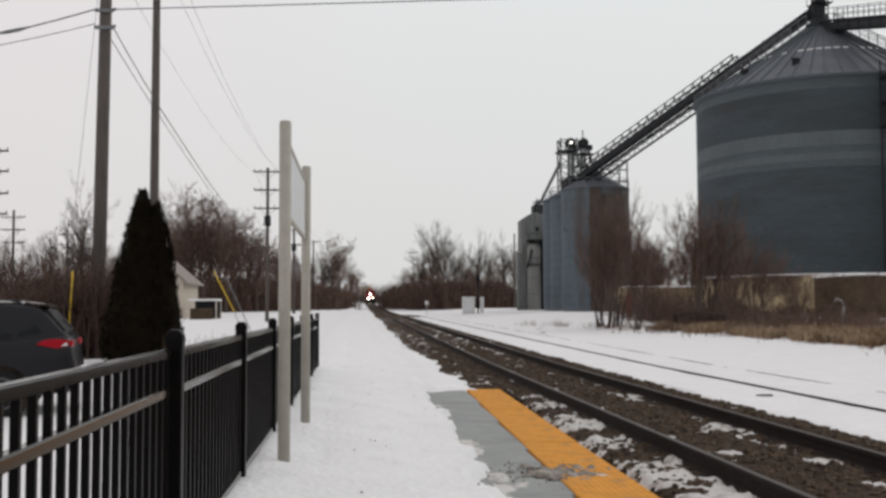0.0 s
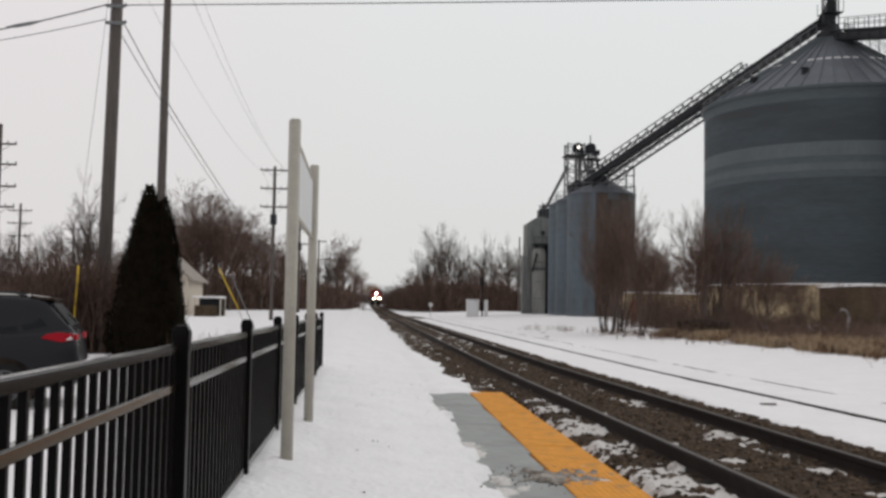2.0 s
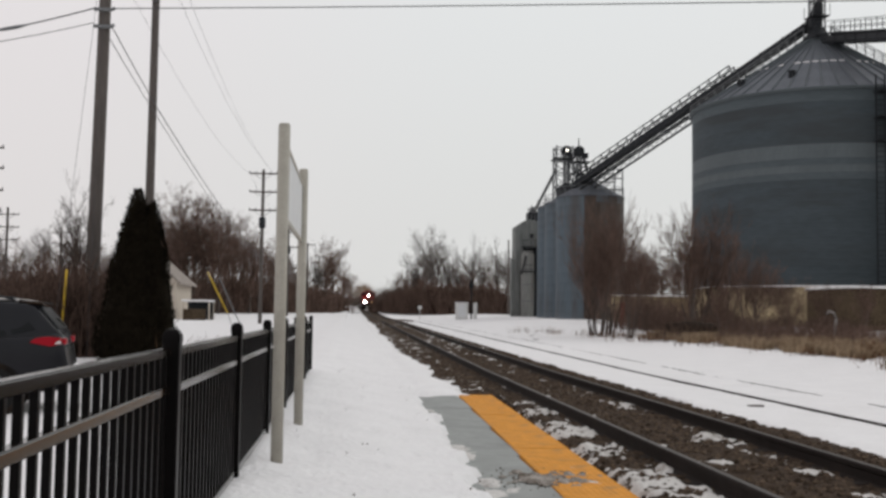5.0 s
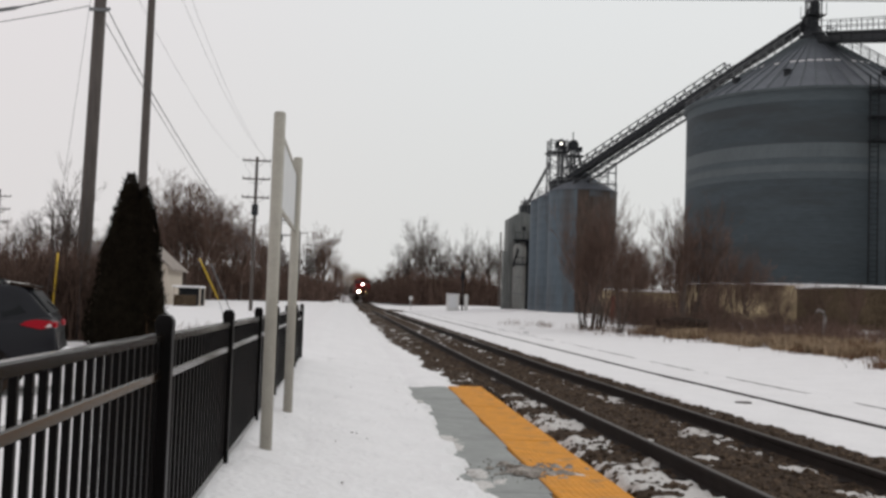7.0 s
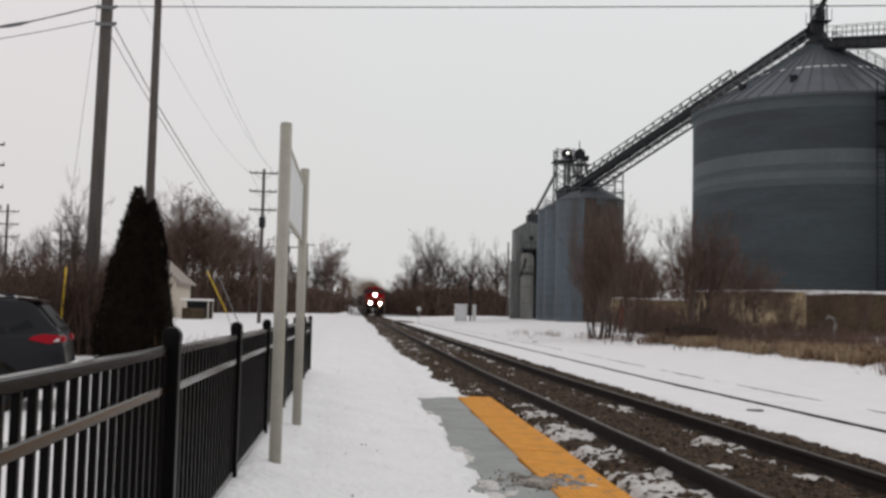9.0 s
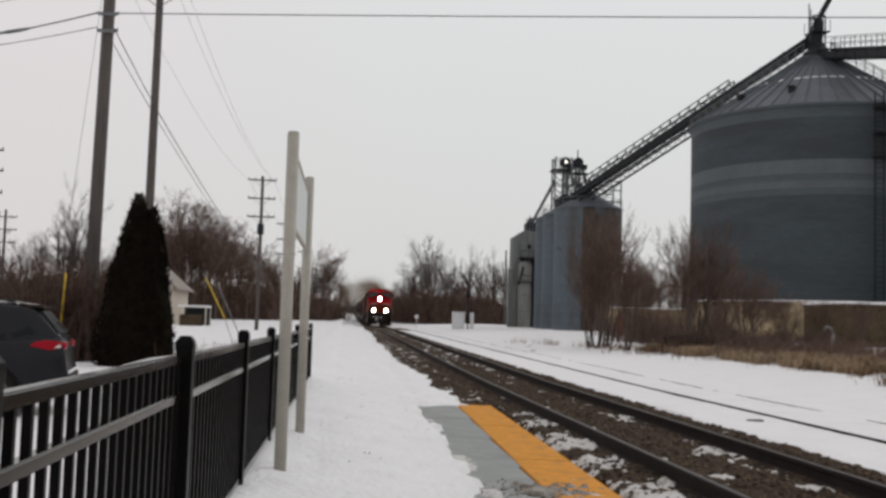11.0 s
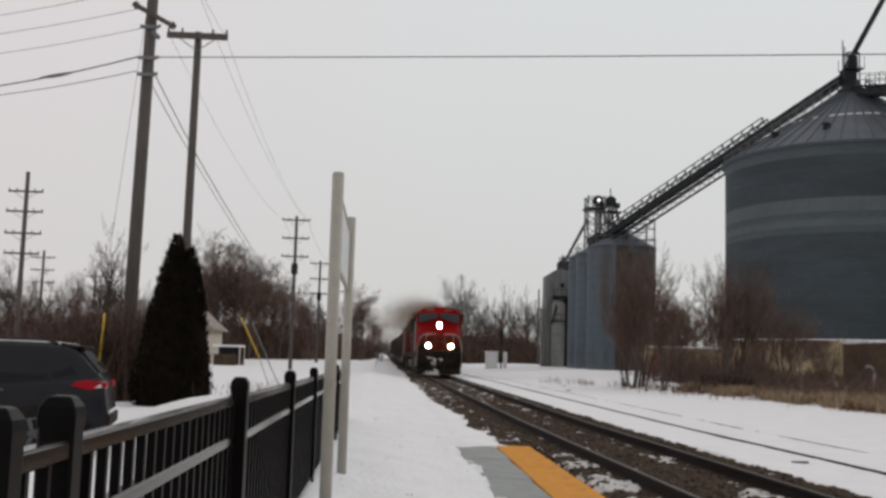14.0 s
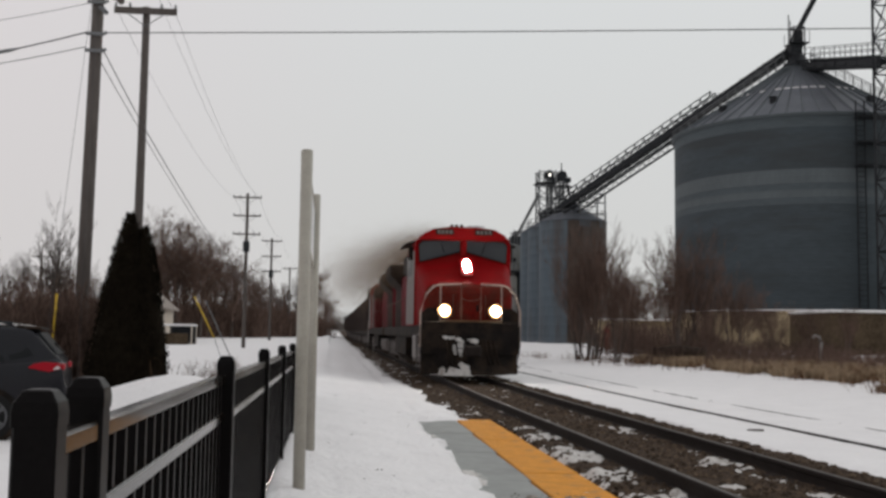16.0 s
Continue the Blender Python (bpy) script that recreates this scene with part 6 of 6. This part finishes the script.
    nose = Mesh().loft([nose_ring(0.78, 1.36, 2.89, 0.30, 0.03), nose_ring(1.0, 1.39, 3.02, 0.30, 0.06),
                        nose_ring(1.5, 1.44, 3.26, 0.28, 0.13), nose_ring(2.0, 1.49, 3.50, 0.25, 0.25), nose_ring(2.29, 1.52, 3.66, 0.22, 0.36)])
    part("nose", nose, red_paint, v, "bright red sloping nose")
    front_skin = Mesh().loft([nose_ring(0.60, 1.20, 2.60, 0.22, 0.01), nose_ring(0.63, 1.28, 2.70, 0.26, 0.02), nose_ring(0.70, 1.34, 2.80, 0.30, 0.03), nose_ring(0.80, 1.368, 2.885, 0.30, 0.03)])
    part("nose_front", front_skin, red_grime, v, "grimy dark red nose front")
    part("nose_door", Mesh().box(-0.36, 0.36, 0.570, 0.594, 1.72, 2.58, 0.02), red_grime, v)
    part("nose_latch", Mesh().box(0.22, 0.30, 0.545, 0.572, 2.05, 2.25, 0.01), loco_black, v)
    for s in (-1, 1):
        part("grab_iron", Mesh().tube([(s * 0.50, 0.58, 1.9), (s * 0.50, 0.52, 1.95), (s * 0.50, 0.52, 2.5), (s * 0.50, 0.58, 2.55)], 0.014, 6), rail_grimy, v)
        # fouled panels of the front walkway on either side of the nose
        part("end_panel", Mesh().prism([(s * 0.95, 1.62), (s * 1.50, 1.62), (s * 1.50, 1.98), (s * 1.30, 2.14), (s * 0.95, 2.14)], "y", 0.36, 0.42), loco_black, v)
    cab = Mesh()
    prof = [(-half, 1.62), (half, 1.62), (half, 4.05), (1.53, 4.33), (1.36, 4.54), (1.02, 4.72), (0.5, 4.79), (-0.5, 4.79), (-1.02, 4.72), (-1.36, 4.54), (-1.53, 4.33), (-half, 4.05)]
    cab.prism(prof, "y", 2.28, 5.6)
    part("cab", cab, red_paint, v)
    brow_ring = [(-1.47, 4.36), (1.47, 4.36), (1.33, 4.53), (1.00, 4.71), (0.48, 4.78), (-0.48, 4.78), (-1.00, 4.71), (-1.33, 4.53)]
    brow = Mesh().loft([[(x * 0.985, 1.96, 4.385 + (z - 4.36) * 0.95) for x, z in brow_ring], [(x, 1.99, z) for x, z in brow_ring], [(x, 2.29, z + 0.008) for x, z in brow_ring]], smooth=False)
    part("brow", brow, red_paint, v, "red cab brow with number boards")
    part("centre_post", Mesh().box(-0.10, 0.10, 2.10, 2.29, 3.85, 4.40, 0.03), red_paint, v)
    for s in (-1, 1):
        b = part("number_board", Mesh().box(min(s * 0.34, s * 0.92), max(s * 0.34, s * 0.92), 1.925, 1.965, 4.535, 4.70, 0.01), loco_black, v, "black number board")
        bars = Mesh()
        for k in range(4):
            x = s * 0.63 - 0.195 + 0.13 * k
            bars.box(x - 0.04, x + 0.04, 1.913, 1.923, 4.565, 4.67)
        part("number_bars", bars, loco_white, b)
        # windscreens: low at the outer corner, high at the centre post
        def screen(grow, y):
            q = [(0.12 - grow, 4.02 - grow), (1.38 + grow, 3.68 - grow), (1.42 + grow, 4.20 + grow), (1.30 + grow, 4.32 + grow), (0.12 - grow, 4.36 + grow)]
            q = q if s > 0 else q[::-1]
            return [(s * x, y, z) for x, z in q]
        fr = part("windscreen_frame", Mesh().loft([screen(0.03, 2.225), screen(0.03, 2.30)], smooth=False), loco_black, v)
        g = Mesh()
        g.face(screen(0.0, 2.218))
        part("windscreen", g, cab_glass, fr, "dark reflecting windscreen")
        part("wiper", Mesh().tube([(s * 0.75, 2.20, 4.36), (s * 0.62, 2.195, 3.98)], 0.012, 5), loco_black, fr)
        part("side_window", Mesh().box(min(s * 1.57, s * 1.585), max(s * 1.57, s * 1.585), 3.1, 4.9, 3.25, 3.98, 0.004), dark_glass, v)
        part("mirror", Mesh().box(min(s * 1.55, s * 1.72), max(s * 1.55, s * 1.72), 2.9, 2.98, 3.75, 4.2, 0.02), loco_black, v)
        part("sun_visor", Mesh().prism([(s * 1.50, 4.34), (s * 1.86, 4.24), (s * 1.86, 4.29), (s * 1.50, 4.42)], "y", 3.0, 5.0), loco_black, v)
        # lamps
        part("ditch_light_housing", Mesh().tube([(s * 0.78, 0.30, 2.06), (s * 0.78, 0.62, 2.06)], 0.21, 16), loco_black, v)
        if front:
            part("ditch_light", Mesh().tube([(s * 0.78, 0.27, 2.06), (s * 0.78, 0.30, 2.06)], [0.125, 0.13], 18), lamp_glow, v, "lit ditch light")
            # the added ring glows to imitate the warm halo round the lamp
            part("lens_ring", Mesh().tube([(s * 0.78, 0.285, 2.06), (s * 0.78, 0.31, 2.06)], [0.185, 0.205], 18), lamp_halo, v, "glowing ring added as the warm halo of the lamp")
        # handrails round the front walkway
        h = Mesh()
        h.tube([(s * 1.52, 0.25, 0.95), (s * 1.52, 0.22, 2.05), (s * 1.36, 0.16, 2.55), (s * 1.14, 0.13, 2.78), (s * 0.98, 0.12, 2.84), (s * 0.30, 0.12, 2.87)], 0.03, 6)
        part("handrail", h, rail_tan, v, "tan tubular handrail")
        part("rail_post", Mesh().tube([(s * 0.93, 0.14, 1.62), (s * 0.93, 0.12, 2.85)], 0.016, 6), rail_tan, v)
        part("rail_post", Mesh().tube([(s * 0.30, 0.14, 1.62), (s * 0.30, 0.12, 2.87)], 0.016, 6), rail_grimy, v)
        part("safety_chain", Mesh().tube([(s * 0.30, 0.12, 2.45), (s * 0.15, 0.12, 2.38), (0, 0.12, 2.36)], 0.012, 5), rail_grimy, v)
    part("walkway_edge", Mesh().box(-0.95, 0.95, 0.08, 0.12, 1.72, 1.77, 0.01), sill_tan, v, "dull yellow front sill stripe")
    part("end_sheet", Mesh().box(-1.46, 1.46, 0.12, 0.20, 1.30, 1.74, 0.03), loco_black, v)
    part("headlight_housing", Mesh().loft([[(x, 0.80 + (z - 3.0) * 0.9, z) for x, z in ((-0.15, 3.18), (0.15, 3.18), (0.20, 3.3), (0.20, 3.62), (0.12, 3.74), (-0.12, 3.74), (-0.20, 3.62), (-0.20, 3.3))],
                                           [(x, 2.3, z) for x, z in ((-0.15, 3.18), (0.15, 3.18), (0.20, 3.3), (0.20, 3.62), (0.12, 3.74), (-0.12, 3.74), (-0.20, 3.62), (-0.20, 3.3))]], smooth=False), red_paint, v)
    if front:
        m = Mesh()
        for z in (3.36, 3.57):
            m.tube([(0, 0.76 + (z - 3.0) * 0.9, z), (0, 0.80 + (z - 3.0) * 0.9, z)], [0.10, 0.105], 18)
        m.hull([(x, 0.765 + (z - 3.0) * 0.9 + d, z) for x in (-0.10, 0.10) for z in (3.36, 3.57) for d in (0, 0.03)], [[0, 2, 6, 4], [1, 3, 7, 5], [0, 1, 3, 2], [4, 5, 7, 6], [0, 1, 5, 4], [2, 3, 7, 6]])
        part("headlight", m, lamp_glow, v, "lit twin headlight")
    for s in (-1, 1):
        part("cab_side", Mesh().box(min(s * 1.555, s * 1.575), max(s * 1.555, s * 1.575), 2.32, 5.6, 1.66, 3.15, 0.006), loco_white, v, "pale cab side panel")
        part("cab_band", Mesh().box(min(s * 1.555, s * 1.572), max(s * 1.555, s * 1.572), 2.32, 5.5, 3.15, 4.03, 0.006), loco_grey, v, "grey window band of the cab")
        part("cab_step", Mesh().box(min(s * 1.50, s * 1.60), max(s * 1.50, s * 1.60), 1.0, 2.2, 0.60, 1.30, 0.03), loco_grey, v, "dusty grey step well")
    # hood and roof works
    part("cab_rear_panel", Mesh().box(-1.49, 1.49, 5.6, 6.6, 1.62, 3.9, 0.05), loco_white, v, "pale panel behind the cab")
    part("hood", Mesh().prism([(-0.98, 1.62), (0.98, 1.62), (0.98, 3.85), (0.7, 4.15), (-0.7, 4.15), (-0.98, 3.85)], "y", 6.6, 17.0), red_dull, v, "dull dark red engine hood")
    part("blower_box", Mesh().box(-1.45, 1.45, 6.6, 9.3, 3.55, 4.3, 0.08), loco_black, v, "black blower box")
    part("equipment_rack", Mesh().box(-1.40, 1.40, 6.6, 9.3, 1.62, 3.55, 0.05), red_dull, v)
    part("exhaust", Mesh().box(-0.35, 0.35, 11.2, 12.4, 4.1, 4.45, 0.04), loco_black, v)
    part("dynamic_brake_box", Mesh().box(-1.25, 1.25, 9.4, 10.9, 3.7, 4.35, 0.1), loco_black, v)
    part("radiator", Mesh().prism([(-1.0, 1.62), (1.0, 1.62), (1.0, 3.5), (1.52, 4.0), (1.52, 4.5), (-1.52, 4.5), (-1.52, 4.0), (-1.0, 3.5)], "y", 17.0, 21.2), loco_black, v, "black flared radiator section")
    part("rear_hood", Mesh().box(-0.98, 0.98, 21.2, 21.9, 1.62, 4.1, 0.06), red_dull, v)
    for i in range(11):
        y = 9.1 + 0.72 * i
        for s in (-1, 1):
            part("hood_door", Mesh().box(min(s * 0.98, s * 1.005), max(s * 0.98, s * 1.005), y, y + 0.62, 1.8, 3.3, 0.008), red_dull, v)
    for s in (-1, 1):
        r = Mesh()
        r.tube([(s * 1.47, 5.8, 2.65), (s * 1.47, 21.8, 2.65)], 0.014, 6)
        for i in range(9):
            r.tube([(s * 1.47, 5.8 + 2 * i, 1.6), (s * 1.47, 5.8 + 2 * i, 2.65)], 0.012, 5)
        part("side_handrail", r, rail_grimy, v)
        part("sill_stripe", Mesh().box(min(s * 1.515, s * 1.53), max(s * 1.515, s * 1.53), 0.6, 22.1, 1.30, 1.55, 0.004), loco_black, v)
    part("fuel_tank", Mesh().prism([(-1.4, 1.2), (1.4, 1.2), (1.4, 0.55), (1.1, 0.3), (-1.1, 0.3), (-1.4, 0.55)], "y", 8.0, 14.2), loco_black, v)
    part("antenna", Mesh().tube([(0.55, 3.2, 4.72), (0.55, 3.2, 4.92)], 0.04, 6), loco_black, v)
    for k in range(3):
        x = -0.35 + 0.16 * k
        part("horn", Mesh().tube([(x, 2.6, 4.74), (x, 2.6, 4.82), (x, 2.62, 4.86), (x, 2.5, 4.87)], [0.02, 0.02, 0.035, 0.06], 8), loco_black, v)
    part("roof_bracket", Mesh().tube([(0.2, 2.5, 4.76), (0.2, 2.5, 4.87), (0.7, 2.5, 4.87), (0.7, 2.5, 4.76)], 0.014, 6), loco_black, v)
    bogie(v, 4.0, (-2.0, 0.0, 2.0), 5.4)
    bogie(v, 18.2, (-2.0, 0.0, 2.0), 5.4)
    return v


def hopper_car():
    v = thing("hopper_car", "dark grimy covered hopper freight car", "freight car", "freight cars")
    prof = [(-1.48, 1.35), (1.48, 1.35), (1.55, 2.4), (1.55, 3.9), (1.1, 4.4), (-1.1, 4.4), (-1.55, 3.9), (-1.55, 2.4)]
    part("body", Mesh().prism(prof, "y", 1.6, 16.2), car_rust, v)
    for i in range(15):
        y = 1.7 + i * 1.03
        for s in (-1, 1):
            part("rib", Mesh().box(min(s * 1.55, s * 1.63), max(s * 1.55, s * 1.63), y, y + 0.09, 1.4, 3.9, 0.01), car_rust, v)
    part("roof_walk", Mesh().box(-0.4, 0.4, 1.2, 16.6, 4.44, 4.52, 0.01), loco_grey, v)
    part("sill", Mesh().box(-1.5, 1.5, 0.3, 17.5, 1.05, 1.35, 0.03), loco_black, v)
    for y0 in (3.6, 7.6, 11.4):
        m = Mesh()
        m.hull([(-1.3, y0, 1.3), (1.3, y0, 1.3), (-1.3, y0 + 3.2, 1.3), (1.3, y0 + 3.2, 1.3), (-0.5, y0 + 1.1, 0.4), (0.5, y0 + 1.1, 0.4), (-0.5, y0 + 2.1, 0.4), (0.5, y0 + 2.1, 0.4)],
               [[0, 1, 3, 2], [4, 5, 7, 6], [0, 1, 5, 4], [2, 3, 7, 6], [0, 2, 6, 4], [1, 3, 7, 5]])
        part("chute", m, car_rust, v)
    for y in (0.5, 17.2):
        m = Mesh()
        for s in (-1.3, 1.3):
            m.box(s - 0.03, s + 0.03, y - 0.03, y + 0.03, 1.2, 4.1, 0.005)
        for k in range(8):
            m.box(-1.3, 1.3, y - 0.02, y + 0.02, 1.4 + 0.34 * k, 1.44 + 0.34 * k)
        part("end_ladder", m, loco_grey, v)
    part("coupler", Mesh().box(-0.14, 0.14, -0.35, 0.4, 0.75, 1.0, 0.03), rail_rust, v)
    bogie(v, 2.4, (-0.88, 0.88), 2.6)
    bogie(v, 15.4, (-0.88, 0.88), 2.6)
    return v


def puff(seed, rx, ry, rz, count):
    """A loose cloud of fine soot specks."""
    random.seed(seed)
    m = Mesh()
    for _ in range(count):
        d = Vector((random.gauss(0, 1), random.gauss(0, 1), random.gauss(0, 1)))
        p = Vector((d.x * rx, d.y * ry, d.z * rz)) * 0.5
        s = random.uniform(0.005, 0.010)
        m.face([p + Vector((random.gauss(0, s), random.gauss(0, s), random.gauss(0, s))) for _ in range(3)])
    return single("smoke_puff", m, smoke_soot, "thin brown diesel exhaust smoke above the train", "smoke", "puffs of exhaust smoke", "stuff")


SPEED, FRONT_END = 19.6, 32.3


def along(t, back, lift=0.0, x=0.0):
    """The pose of a vehicle whose front is so far behind the leader's."""
    y = FRONT_END + SPEED * (16.0 - t) + back
    pitch = math.degrees(math.atan2(grade(y + 18) - grade(y + 2), 16))
    return pose(TRACK_X + x, y, grade(y) + lift, pitch, 0, 0)


lead = locomotive(True)
second = locomotive(False)
first_car = hopper_car()
hoppers = [first_car] + [copy_thing(first_car, Matrix.Identity(4)) for _ in range(7)]
puffs = [puff(51, 1.0, 1.6, 0.7, 44000), puff(52, 1.5, 2.6, 1.0, 84000), puff(53, 2.0, 3.8, 1.4, 110000), puff(54, 2.5, 5.2, 1.8, 110000), puff(55, 3.0, 7.5, 2.1, 100000), puff(56, 3.4, 10.0, 2.3, 80000)]
PUFF_AT = [(13, 4.9, 0.0), (17, 5.1, -0.4), (22, 5.2, -0.9), (29, 5.0, -1.5), (38, 4.8, -2.1), (50, 4.6, -2.6)]


def motions():
    """The train comes down the track at a steady pace; its smoke trails over it."""
    times = [0, 2, 4, 6, 8, 10, 12, 13, 14, 15, 16]
    walk(lead, [(t, along(t, 0)) for t in times])
    walk(second, [(t, along(t, 45.6) @ pose(0, 0, 0, 0, 0, 180)) for t in times])
    for i, v in enumerate(hoppers):
        walk(v, [(t, along(t, 46.6 + 18.2 * i)) for t in times])
    for p, (back, up, x) in zip(puffs, PUFF_AT):
        walk(p, [(t, along(t, back, up + 0.25 * math.sin(t * 0.9 + back), x) @ pose(0, 0, 0, 0, 0, 4 * math.sin(t * 0.7 + back))) for t in times])


motions()
